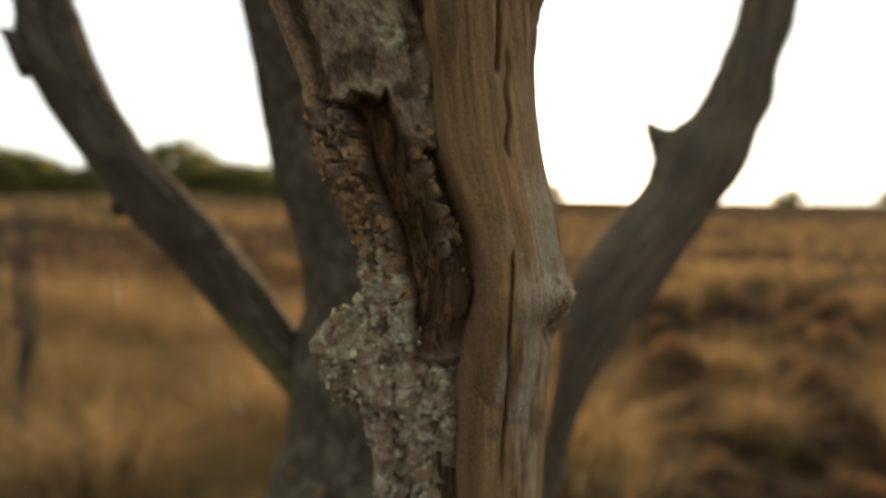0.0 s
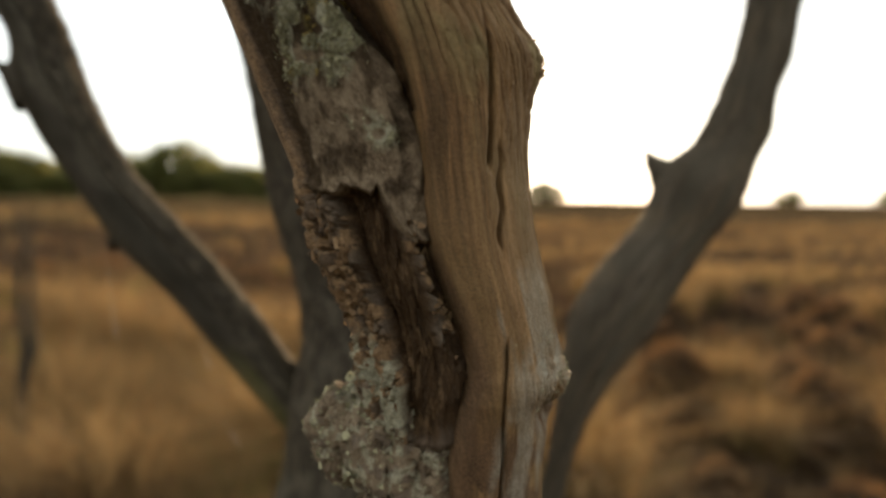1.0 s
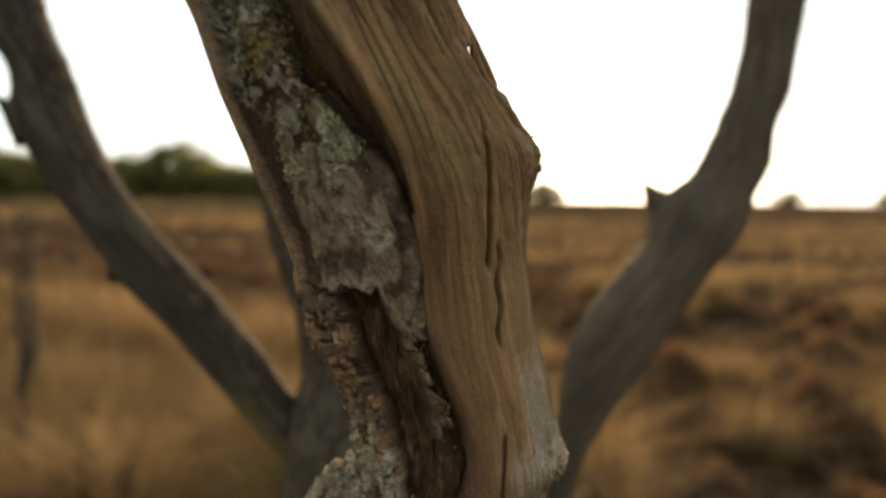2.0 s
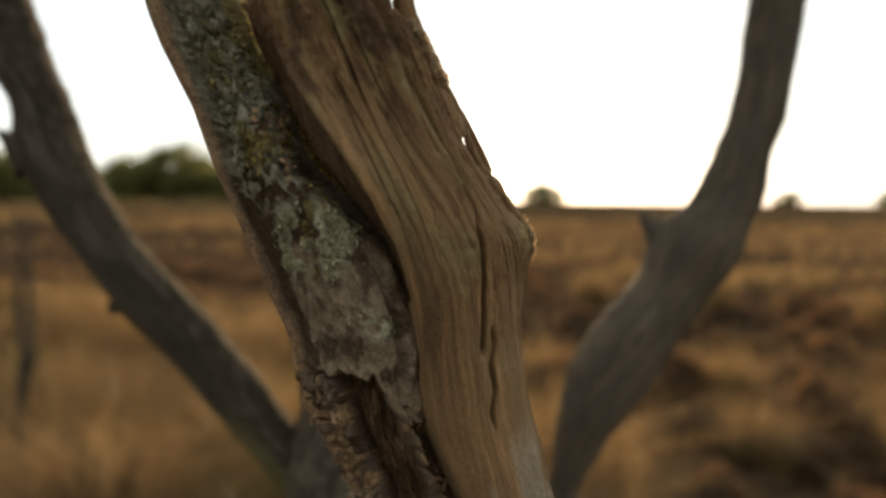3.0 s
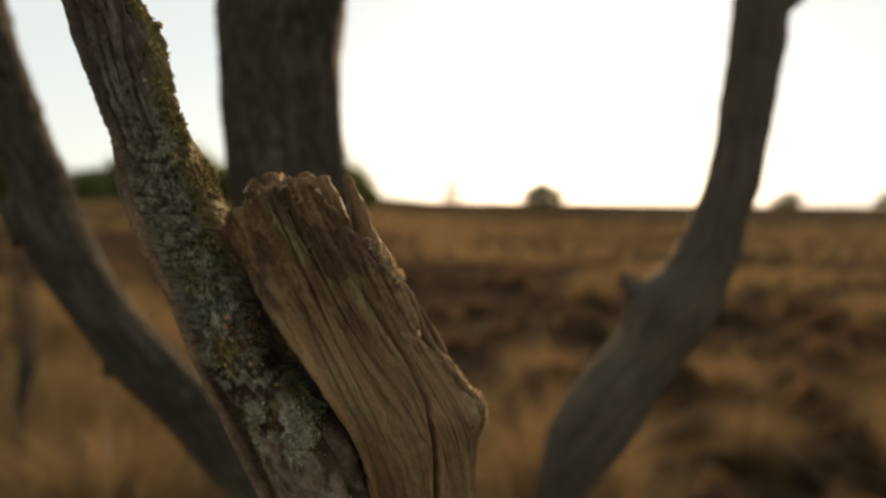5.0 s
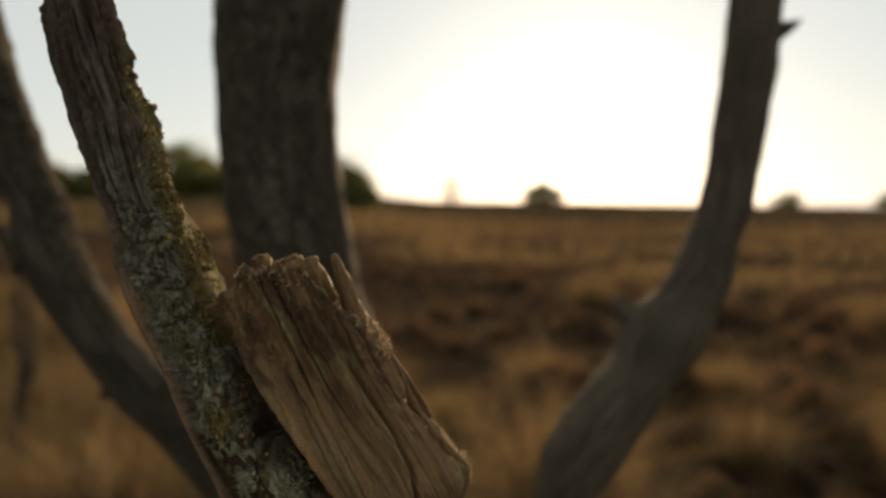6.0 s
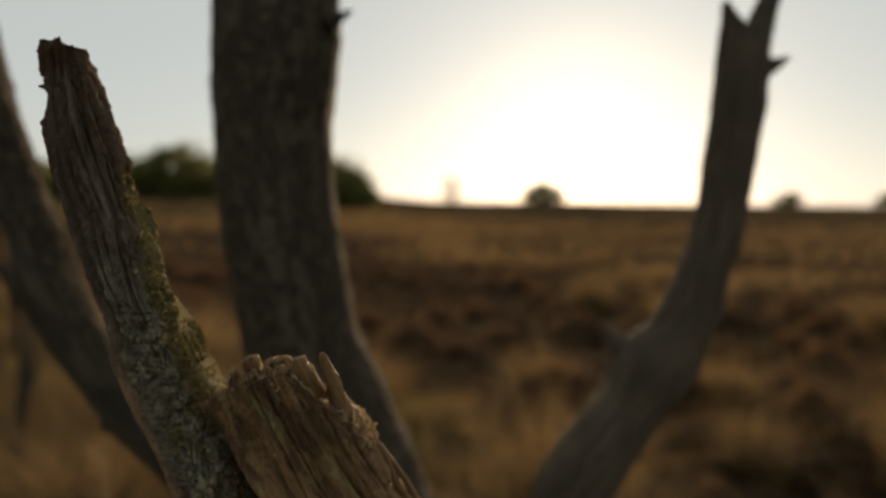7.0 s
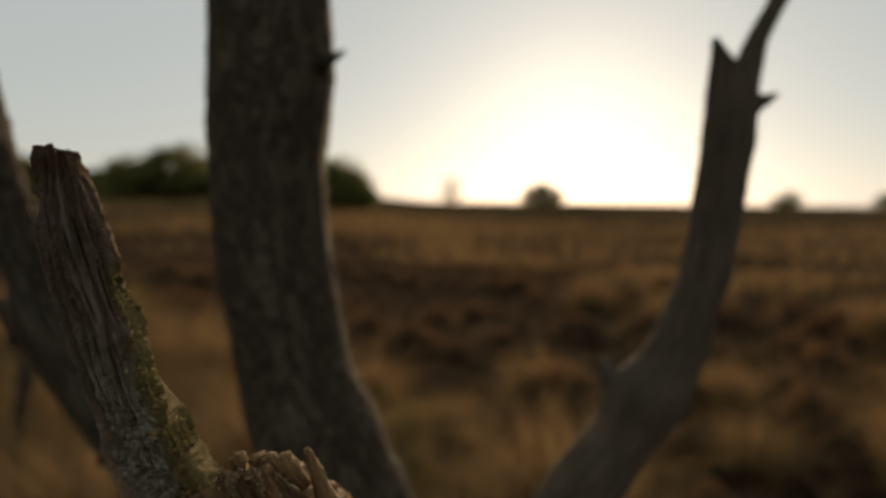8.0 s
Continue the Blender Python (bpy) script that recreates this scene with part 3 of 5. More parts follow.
    shoulder = np.exp(-(((X - 0.071) / 0.010) ** 2 + ((Z - 1.914) / 0.012) ** 2))
    d = d + 0.0016 * shoulder * (fbm(X * 300, Z * 250, 15) - 0.8)
    d = d + (0.0010 * np.exp(-((X - lip - 0.0014) / 0.0014) ** 2) + 0.0008 * fall * (fbm(A * 500, Z * 90, 101, 3) - 0.5)) * lipped * F2
    # whorled grain round the knot
    whorl = np.hypot((X - 0.084) * 1.1, Z - 1.826)
    d = d - 0.0008 * np.exp(-((np.sin(whorl * 2300 + 5 * fbm(X * 160, Z * 160, 102, 2))) / 0.45) ** 2) * smooth(0.021, 0.009, whorl) * smooth(1.812, 1.82, Z) * F2
    d = d - 0.0007
    d = d + 0.0012 * (fbm(Z * 420, S * 9 + 4, 93, 3) - 0.45) * smooth(0.7, 0.97, C) * smooth(1.905, 1.915, Z) * smooth(1.985, 1.96, Z)
    V = np.stack([X + d * C, Y - d * S, Z], -1)
    rot_shade = np.maximum(0.95 * smooth(1.90, 1.845, Z) * smooth(0.20 + 0.28 * smooth(1.86, 1.82, Z), 0.0, w + 0.25 * (fbm(across * 200, Z * 60, 121, 3) - 0.5)), np.exp(-(((X - 0.077) / 0.005) ** 2 + ((Z - 1.8125) / 0.007) ** 2)) + 0.8 * smooth(1.83, 1.80, Z) * smooth(0.42, 0.60, fbm(X * 120, Z * 60, 17)))
    crust = np.maximum(0.8 * knot * smooth(0.40, 0.55, fbm(X * 400, Z * 300, 65, 3)), 0.75 * blob(X, Z, 0.0755, 1.833, 0.0085, 0.010) * smooth(0.35, 0.6, fbm(X * 260, Z * 200, 103, 3)) * F2)
    crust = np.maximum(crust, 0.5 * smooth(1.885, 1.845, Z) * smooth(0.38, 0.6, fbm(across * 170, Z * 26, 122, 4)) * smooth(0.25, 0.5, w))
    # the groove's inner wall goes dark brown: stain, plus its shade painted in
    rot_shade = np.maximum(rot_shade, fall * F2 * (0.55 + 0.45 * smooth(0.35, 0.6, fbm(A * 300, Z * 60, 104, 3))))
    rot_shade = np.maximum(rot_shade, 0.85 * smooth(1.925, 1.96, Z) * smooth(0.40, 0.6, fbm(across * 260, Z * 90, 69, 4)))
    # greener in the right half, painting in the olive cast of sun glare
    green = 0.5 * smooth(0.48, 0.66, fbm(across * 150, Z * 45, 18, 4)) * smooth(1.88, 1.95, Z) + 0.25 * smooth(0.42, 0.62, fbm(across * 60, Z * 20, 19)) * (0.35 + 0.65 * smooth(0.25, 0.6, w))
    grain = np.stack([across + wob, Z, 0.01 * np.sign(S) - d * S], -1)
    # the torn end: rings that close over the top
    caps, capg = [], []
    mid = V[-1].mean(0)
    for f in (0.93, 0.84, 0.74, 0.62, 0.5, 0.37, 0.22, 0.08):
        q = V[-1] * f + mid * (1 - f)
        rough = fbm(q[:, 0] * 420, q[:, 1] * 420, 23, 3) - 0.42
        q[:, 2] = V[-1][:, 2] * f ** 0.5 + mid[2] * (1 - f ** 0.5) + 0.005 * rough * (1 - f ** 4) - 0.0012
        caps.append(q)
        capg.append(np.stack([q[:, 0], q[:, 2], q[:, 1]], -1))
    V2 = np.concatenate([V, np.array(caps)])
    G2 = np.concatenate([grain, np.array(capg)])
    padz = np.zeros((len(caps), len(th)))
    at = {"grain": G2.reshape(-1, 3), "rot_shade": np.concatenate([rot_shade, padz + 0.25]).ravel(), "crust": np.concatenate([crust, padz]).ravel(), "green": np.concatenate([green, padz]).ravel()}
    me = mesh_of("stub", V2.reshape(-1, 3), ring_faces(len(V2), len(th)), at)
    return part("stub", me, WOOD, tree, "bare cracked wood of the broken stub with a torn top"), V


def blob(x, z, cx, cz, rx, rz):
    return np.exp(-(((x - cx) / rx) ** 2 + ((z - cz) / rz) ** 2))


def patchy(x, z, scale, seed, lo=0.48, hi=0.6):
    return smooth(lo, hi, fbm(x * scale, z * scale, seed, 3))


def grey_on_prong(x, z, y):
    w = 1.6 * blob(x, z, 0.0085, 1.9155, 0.0050, 0.0085) + 1.5 * blob(x, z, 0.0195, 1.9165, 0.0050, 0.0095) + 0.8 * blob(x, z, 0.031, 1.893, 0.005, 0.0035) + 0.5 * blob(x, z, 0.026, 1.897, 0.006, 0.004) + 0.5 * blob(x, z, 0.002, 1.936, 0.005, 0.005)
    inside = smooth(0.004, 0.008, x - EDGE_L(z))
    w = w + 0.42 * smooth(1.955, 1.965, z) * smooth(2.008, 1.98, z) * inside + 0.25 * smooth(1.938, 1.945, z) * smooth(1.97, 1.96, z) * (x < 0.004) * inside
    w = w * smooth(0.001, 0.0035, PRONG_R(z) - x + 0.03 * (z < 1.95))
    return w * patchy(x, z, 330, 81, 0.40, 0.52)


def sunlit_fringe(x, z, y):
    """The tufted edge of the bark beside the gap, coloured gold as if sun came through."""
    return np.exp(-((x - GROOVE(z) + 0.0012) / 0.0013) ** 2) * smooth(1.926, 1.930, z) * smooth(1.953, 1.946, z) * (0.1 + patchy(x, z, 260, 114, 0.45, 0.55))


def yellow_on_prong(x, z, y):
    edge = np.exp(-((x - PRONG_R(z) + 0.0002) / 0.0014) ** 2) * smooth(1.95, 1.96, z) * smooth(2.045, 2.02, z)
    w = 1.5 * edge + 1.8 * blob(x, z, 0.0015, 1.940, 0.0055, 0.0048) + 1.0 * blob(x, z, -0.006, 1.961, 0.006, 0.006) + 1.6 * blob(x, z, 0.0150, 1.9255, 0.0022, 0.0030) + 0.9 * blob(x, z, 0.0065, 1.908, 0.002, 0.003) + 0.7 * blob(x, z, 0.013, 1.918, 0.002, 0.008)
    return w * (0.12 + patchy(x, z, 300, 82, 0.42, 0.55)) + 0.8 * sunlit_fringe(x, z, y)


def bark_side():
    """The stem's barked side, which runs on as the thin furrowed prong."""
    rings, th = 760, angles(190, 30)
    t = np.linspace(0, 1, rings)[:, None]
    c, s = np.cos(th)[None], np.sin(th)[None]
    top = 2.0725 + 0.0035 * (vnoise(c * 4 + 3, s * 3, 5) - 0.6)
    Z = 1.42 + (top - 1.42) * np.interp(t, [0, 0.06, 1], [0, 0.46, 1])
    C, S = c + 0 * Z, s + 0 * Z
    k = smooth(1.93, 1.965, Z)
    l = EDGE_L(Z)
    r = (1 - k) * (GROOVE(Z) - 0.0015 + 0.0045 * smooth(1.930, 1.905, Z) + 0.005 * smooth(1.905, 1.89, Z)) + k * PRONG_R(Z)
    hw = (r - l) / 2
    X = (l + r) / 2 + hw * C
    A = (l + r) / 2 + hw * (np.pi / 2 - ((th[None] + np.pi / 2) % (2 * np.pi) - np.pi / 2))
    X = X + 0.0050 * smooth(0.05, -0.45, S) * smooth(0.1, 0.7, C) * smooth(1.902, 1.918, Z) * smooth(1.972, 1.957, Z)
    own = np.minimum(hw * 0.95, 0.013)
    fronty = (1 - k) * (whole_depth(X, Z) * np.abs(S) ** 0.4) + k * own * np.abs(S) ** 0.85
    Y = FY(Z) - np.where(S > 0, fronty, -0.018 * (1 - k) * np.abs(S) ** 0.7 - k * np.interp(Z, [1.95, 1.985, 2.008, 2.03, 2.075], [0.030, 0.024, 0.012, 0.009, 0.008]) * np.abs(S) ** np.interp(Z, [1.975, 2.0], [0.6, 1.0]))
    w = (X - l) / (r - l)
    across = w * 0.03
    F = (S > 0).astype(float)
    ridge_x = l + np.interp(Z, [1.84, 1.878, 1.90, 1.932, 1.951, 1.98, 1.995], [0.0036, 0.0040, 0.0040, 0.0038, 0.0034, 0.0038, 0.0065]) + 0.0008 * (fbm(Z * 120, 0 * Z, 66) - 0.5)
    inner = smooth(-0.0004, 0.0020, X - ridge_x) * F
    # the bark ends in a torn lip over a dark hollow
    lip_z = np.interp(X, [0.008, 0.0148, 0.0184, 0.0236, 0.0271, 0.0288, 0.0312, 0.0345, 0.039], [1.880, 1.879, 1.8808, 1.8800, 1.8785, 1.8812, 1.877, 1.871, 1.867]) + 0.0022 * (fbm(X * 420, X * 0, 31, 3) - 0.5)
    above = smooth(-0.0004, 0.0004, Z - lip_z)
    barked = inner * above * smooth(2.008, 1.985, Z + 0.02 * (fbm(X * 250, Z * 100, 32) - 0.5))
    wob = 0.002 * (fbm(Z * 50, across * 100, 29, 3) - 0.5)
    # bark: recessed behind the wood, smooth and scabby below, cracked into plates above
    plate = np.abs(fbm(A * 190 + 2 * fbm(A * 90, Z * 90, 2, 2), Z * 150, 33, 4) - 0.5)
    plated = smooth(1.918, 1.938, Z)
    d = (-0.0026 - 0.0016 * np.exp(-((X - ridge_x - 0.0026) / 0.0026) ** 2) * smooth(1.88, 1.90, Z)) * inner * smooth(2.0, 1.96, Z)
    d = d + barked * (0.0026 * (fbm(A * 150, Z * 110, 34, 4) - 0.42) + (0.0007 + 0.0012 * plated) * (fbm(A * 700, Z * 520, 30, 4) - 0.5) + (0.0005 + 0.0006 * plated) * (fbm(A * 1600, Z * 1300, 26, 2) - 0.5))
    d = d + barked * plated * (0.0012 * (np.floor(4 * fbm(A * 420, Z * 260, 28, 2)) / 4 - 0.4) - 0.0016 * np.exp(-(plate / 0.035) ** 2))
    d = d - barked * plated * (0.0014 * np.exp(-((fbm(A * 130, Z * 460, 94, 2) - 0.5) / 0.05) ** 2) + 0.0010 * np.exp(-((fbm(A * 480, Z * 110, 95, 2) - 0.5) / 0.05) ** 2))
    d = d + barked * (1 - plated) * (0.0010 * (np.floor(3 * fbm(A * 260 + 4, Z * 210, 105, 3)) / 3 - 0.3) + 0.0008 * np.exp(-((Z - lip_z - 0.001) / 0.0012) ** 2))
    # flaking bark down the outer edge, and a narrower run of it beside the wood
    fin = FLAKE_IN(Z) + 0.003 * (fbm(A * 260, Z * 120, 57, 3) - 0.5)
    strip = smooth(0.0007, -0.0007, X - fin) * smooth(1.79, 1.81, Z) * smooth(1.886, 1.878, Z + 0.004 * (fbm(A * 300, Z * 60, 106, 2) - 0.5)) * F
    right_run = smooth(0.0024, 0.0012, np.abs(X - GROOVE(Z) + 0.0012 + 0.006 * (fbm(A * 260, Z * 120, 58, 3) - 0.5))) * smooth(1.825, 1.84, Z) * smooth(1.878, 1.868, Z) * F * smooth(0.38, 0.5, fbm(A * 330, Z * 150, 107, 3))
    strip = np.maximum(strip, 0.8 * right_run)
    chips = np.floor(5 * fbm(A * 330 + 3 * fbm(A * 200, Z * 120, 60, 2), Z * 190 + 2 * fbm(A * 300, Z * 200, 63, 2), 59, 3)) / 5 - 0.35
    gaps = np.exp(-((fbm(A * 420, Z * 240, 108, 3) - 0.5) / 0.05) ** 2)
    d = d + strip * (0.0016 + 0.0042 * chips + 0.0014 * (fbm(A * 800, Z * 600, 61, 3) - 0.5) - 0.0022 * gaps)
    # the hollow: rotten brown wood, coloured extra dark to hold its shade
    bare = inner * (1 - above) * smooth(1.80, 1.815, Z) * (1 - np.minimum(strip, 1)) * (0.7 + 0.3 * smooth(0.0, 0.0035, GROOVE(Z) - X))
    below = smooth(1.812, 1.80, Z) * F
    d = d - 0.0062 * np.maximum(bare, below * inner) + bare * (0.0030 * (fbm(across * 350, Z * 50, 35, 4) - 0.5) + 0.0032 * (np.floor(4 * fbm(A * 240, Z * 130, 115, 4)) / 4 - 0.4) + 0.0014 * (fbm(A * 900, Z * 500, 87, 3) - 0.5)) + np.maximum(bare, below) * (0.0018 * (np.floor(5 * fbm(A * 420, Z * 150, 118, 3)) / 5 - 0.45) + 0.0022 * (fbm(A * 520, Z * 260, 119, 3) - 0.5))
    shreds = np.maximum(bare, below * inner) * smooth(0.57, 0.61, fbm(A * 430, Z * 170, 120, 3))
    d = d - 0.0022 * np.exp(-((X - fin - 0.0008) / 0.0007) ** 2) * smooth(1.81, 1.82, Z) * smooth(1.885, 1.875, Z) * F
    # the smooth raised rim along the outer edge
    d = d + (0.0012 * np.exp(-((X - l - 0.0030) / 0.0016) ** 2) + 0.0007 * (vnoise((X - l) * 1500, Z * 40, 109) - 0.5)) * (1 - inner) * F * smooth(1.875, 1.89, Z) * smooth(1.965, 1.94, Z)
    # prong: deep flutes
    pr = smooth(1.955, 1.995, Z) * (1 - 0.75 * barked)
    flute = np.abs(fbm((across + wob * 1.4) * 210, Z * 17, 36, 3) - 0.5)
    d = d + pr * (0.0105 * (0.10 - np.minimum(flute, 0.12) * 1.9) + 0.0016 * (np.floor(4 * fbm((across + wob) * 330, Z * 90, 48, 2)) / 4 - 0.4) - 0.0026 * np.exp(-((fbm((across + wob) * 420 + 9, Z * 9, 46, 2) - 0.5) / 0.03) ** 2) + 0.0014 * (vnoise((across + wob) * 900, Z * 60, 37) - 0.5) + 0.0012 * (fbm(C * 3 + 8, Z * 120, 38) - 0.5))
    d = d + 0.0016 * pr * (fbm(A * 800, Z * 420, 27, 4) - 0.5) + 0.0010 * pr * (fbm(A * 1700, Z * 900, 89, 2) - 0.5) + 0.0009 * (1 - inner) * (vnoise((across + wob) * 1200, Z * 40, 39) - 0.5)
    # the knocked top
    d = d - 0.0025 * smooth(2.064, 2.074, Z) * smooth(-0.2, 0.9, C + 0.9 * (fbm(Z * 400, S * 5, 3) - 0.5))
    d = d - 0.0022 * smooth(2.045, 2.056, Z) * smooth(0.45, 0.75, vnoise(Z * 170 + 2 * vnoise(Z * 500, S, 50), S * 3, 49)) * smooth(-0.3, -0.9, C)
    d = d - 0.0007 * (1 - pr)
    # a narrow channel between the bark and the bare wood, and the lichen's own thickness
    shade_chan = np.exp(-((X - GROOVE(Z) + 0.0008) / 0.0015) ** 2) * smooth(1.868, 1.885, Z) * smooth(1.945, 1.93, Z) * F
    d = d - 0.0032 * shade_chan
    slit = np.exp(-((X - 0.0142 - 0.0008 * np.sin(Z * 300)) / 0.0006) ** 2) * smooth(1.903, 1.908, Z) * smooth(1.935, 1.930, Z) * F
    d = d - 0.0016 * slit
    d = d * (1 - 0.6 * smooth(-0.55, -0.9, C) * smooth(1.90, 1.93, Z) * smooth(2.06, 2.04, Z))
    grey = np.clip(grey_on_prong(X, Z, 0), 0, 1) * F * (1 - 0.9 * slit)
    d = d + grey * (0.0005 + 0.0013 * (fbm(A * 900, Z * 900, 88, 3) - 0.45))
    V = np.stack([X + d * C, Y - d * S, Z], -1)
    lich = smooth(0.46, 0.6, fbm(X * 110 + 5, Z * 80, 41, 4))
    scab = smooth(1.925, 1.908, Z + 0.010 * (fbm(X * 160, Z * 160, 67, 3) - 0.5))
    crust = np.maximum(barked * smooth(0.003, 0.0075, X - ridge_x + 0.006 * (fbm(X * 180, Z * 130, 62, 3) - 0.5)) * scab * (0.30 + 0.60 * smooth(0.34, 0.62, fbm(X * 210, Z * 160, 110, 4))), (0.45 + 0.25 * lich) * smooth(1.95, 1.97, Z) * smooth(2.015, 1.99, Z) * smooth(0.35, 0.7, np.where(C < 0, 1.0, S)))
    # the channel takes the dark bark colour as painted shade
    attrs = {"grain": np.stack([A - l + wob, Z, V[..., 1] - FY(Z)], -1), "bark": np.maximum(np.maximum(np.maximum(barked, shade_chan), 0.7 * below), 0.35 * pr * (fbm(across * 200, Z * 30, 45) > 0.55)), "rot_shade": np.maximum(np.maximum(np.maximum(bare, 0.95 * strip * gaps), 0.7 * smooth(2.055, 2.068, Z)), 0.45 * pr * smooth(0.5, 0.6, fbm(across * 150, Z * 22, 44))),
             "crust": crust, "flake": np.maximum(0.4 * shreds, np.maximum(strip * (1 - 0.95 * gaps) * (0.35 + 0.65 * smooth(0.4, 0.55, fbm(A * 420, Z * 260, 111, 3))), 0.65 * (1 - inner) * F * smooth(1.868, 1.88, Z) * smooth(1.995, 1.96, Z))), "lichen": np.maximum(np.maximum(grey, 0.9 * strip * smooth(1.848, 1.828, Z) * smooth(0.4, 0.52, fbm(A * 360, Z * 300, 112, 3))), 0.55 * barked * smooth(1.915, 1.93, Z) * smooth(0.45, 0.6, fbm(X * 420, Z * 420, 98, 3))), "moss": np.clip(0.9 * yellow_on_prong(X, Z, 0) * smooth(0.3, 0.7, S) + 1.3 * np.maximum(smooth(0.0016, 0.0002, r - X), smooth(0.6, 0.2, S) * smooth(0.0, 0.4, C)) * smooth(1.955, 1.962, Z) * smooth(2.05, 2.02, Z), 0, 1), "olive": np.clip(1.25 * inner * smooth(1.922, 1.950, Z) * smooth(2.030, 1.99, Z + 0.03 * (fbm(X * 200, Z * 60, 116, 3) - 0.5)) * (0.55 + 0.45 * smooth(0.4, 0.55, fbm(A * 300, Z * 240, 117, 3))), 0, 1), "green": 0.3 * smooth(0.50, 0.62, fbm(X * 130, Z * 90, 43, 3)) * inner * smooth(1.93, 1.96, Z) * smooth(2.04, 2.0, Z)}
    caps = []
    mid = V[-1].mean(0)
    for f in (0.9, 0.7, 0.45, 0.15):
        q = V[-1] * f + mid * (1 - f)
        q[:, 2] += 0.004 * (fbm(q[:, 0] * 500, q[:, 1] * 500, 47) - 0.45)
        caps.append(q)
    V2 = np.concatenate([V, np.array(caps)])
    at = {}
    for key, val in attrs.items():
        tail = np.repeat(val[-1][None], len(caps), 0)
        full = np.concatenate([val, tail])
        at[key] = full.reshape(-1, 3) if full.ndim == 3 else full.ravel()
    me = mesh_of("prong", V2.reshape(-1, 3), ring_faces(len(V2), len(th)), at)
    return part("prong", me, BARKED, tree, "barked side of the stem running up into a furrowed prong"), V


stub_ob, STUB = wood_side()
prong_ob, PRONG = bark_side()
tube("splinter", [(0.0475, 0.2195, 1.942), (0.0425, 0.2155, 1.955), (0.0391, 0.2112, 1.965), (0.0362, 0.2078, 1.9735), (0.0347, 0.2062, 1.979), (0.0330, 0.2052, 1.9845), (0.0326, 0.205, 1.9857)], [0.0042, 0.0037, 0.0030, 0.0024, 0.0017, 0.0013, 0.0007], WOOD, stub_ob, 22, 0.6, 5, steps=10, grit=1.6)
tube("splinter", [(0.0585, 0.2265, 1.934), (0.0556, 0.2245, 1.9405), (0.0516, 0.222, 1.9475), (0.0478, 0.2205, 1.9535)], [0.0014, 0.0011, 0.0010, 0.0010], WOOD, stub_ob, 10, 0.4, 6)

# a torn strip of fibres lying along the stub's outer edge
strip_z = (1.918, 1.9235, 1.929, 1.935, 1.9395, 1.944, 1.949, 1.954, 1.959, 1.964)
inset = (0.0020, 0.0024, 0.0018, 0.0020, 0.0014, 0.0008, 0.0006, 0.0010, 0.0018, 0.0026)
tube("splinter", [(float(EDGE_R(np.array(z))) - inset[i], float(FY(z)) - 0.001 * (i % 3), z) for i, z in enumerate(strip_z)],
     [0.0008, 0.0017, 0.0019, 0.0016, 0.0012, 0.0009, 0.0010, 0.0012, 0.0013, 0.0008], WOOD, stub_ob, 20, 0.6, 8, steps=9, grit=2.2)
for x, y, z, r, h in ((0.0132, 0.2005, 1.9857, 0.0023, 0.009), (0.0180, 0.2035, 1.9842, 0.0034, 0.010), (0.0222, 0.2000, 1.9858, 0.0025, 0.011), (0.0262, 0.2020, 1.9850, 0.0029, 0.012)):
    tube("splinter", [(x + h * 0.32, y + 0.008, z - h), (x + 0.0016, y + 0.002, z - 0.0055), (x + 0.0006, y, z - 0.0022), (x, y, z - 0.0005), (x - 0.0002, y, z)], [r * 1.15, r * 1.05, r, r * 0.85, r * 0.4], WOOD, stub_ob, 20, 0.7, int(x * 1e4), steps=6, grit=1.3)


def collar(pts, rad, seed):
    """The swollen, lichen-crusted collar on the stem."""
    ob = tube("burl", pts, rad, BARKED, tree, 150, 0.4, seed, "swollen burl crusted with grey lichen", 38)
    co = np.empty(len(ob.data.vertices) * 3)
    ob.data.vertices.foreach_get("co", co)
    V = co.reshape(-1, 150, 3)
    nrm = grid_normals(V)
    x, z = V[..., 0], V[..., 2]
    bumps = 0.0022 * (fbm(x * 130, z * 130, seed + 1, 4) - 0.5) + 0.0011 * (np.floor(4 * fbm(x * 300, z * 240, seed + 3, 4)) / 4 - 0.4) + 0.0008 * (fbm(x * 1500, z * 1500, seed + 9, 3) - 0.5)
    bumps = bumps - 0.0014 * np.exp(-((fbm(x * 160, z * 160, seed + 2, 3) - 0.5) / 0.018) ** 2) - 0.0022 * smooth(0.59, 0.64, fbm(x * 240, z * 240, seed + 12, 3))
    mid = V.mean(1, keepdims=True)
    out = V - mid
    out /= np.maximum(np.linalg.norm(out, axis=-1, keepdims=True), 1e-9)
    V = V + out * bumps[..., None]
    ob.data.vertices.foreach_set("co", V.ravel())
    ob.data.update()
    grown = 0.55 * smooth(0.45, 0.6, fbm(x * 380, z * 380, seed + 7, 4)).astype(np.float32)
    scabs = (0.35 + 0.6 * smooth(0.36, 0.6, fbm(x * 260, z * 260, seed + 11, 4))).astype(np.float32)
    holes = smooth(0.585, 0.63, fbm(x * 240, z * 240, seed + 12, 3)).astype(np.float32)
    ob.data.attributes.new("crust", "FLOAT", "POINT").data.foreach_set("value", scabs.ravel())
    ob.data.attributes.new("rot_shade", "FLOAT", "POINT").data.foreach_set("value", holes.ravel())
    ob.data.attributes.new("lichen", "FLOAT", "POINT").data.foreach_set("value", grown.ravel())
    return ob, V


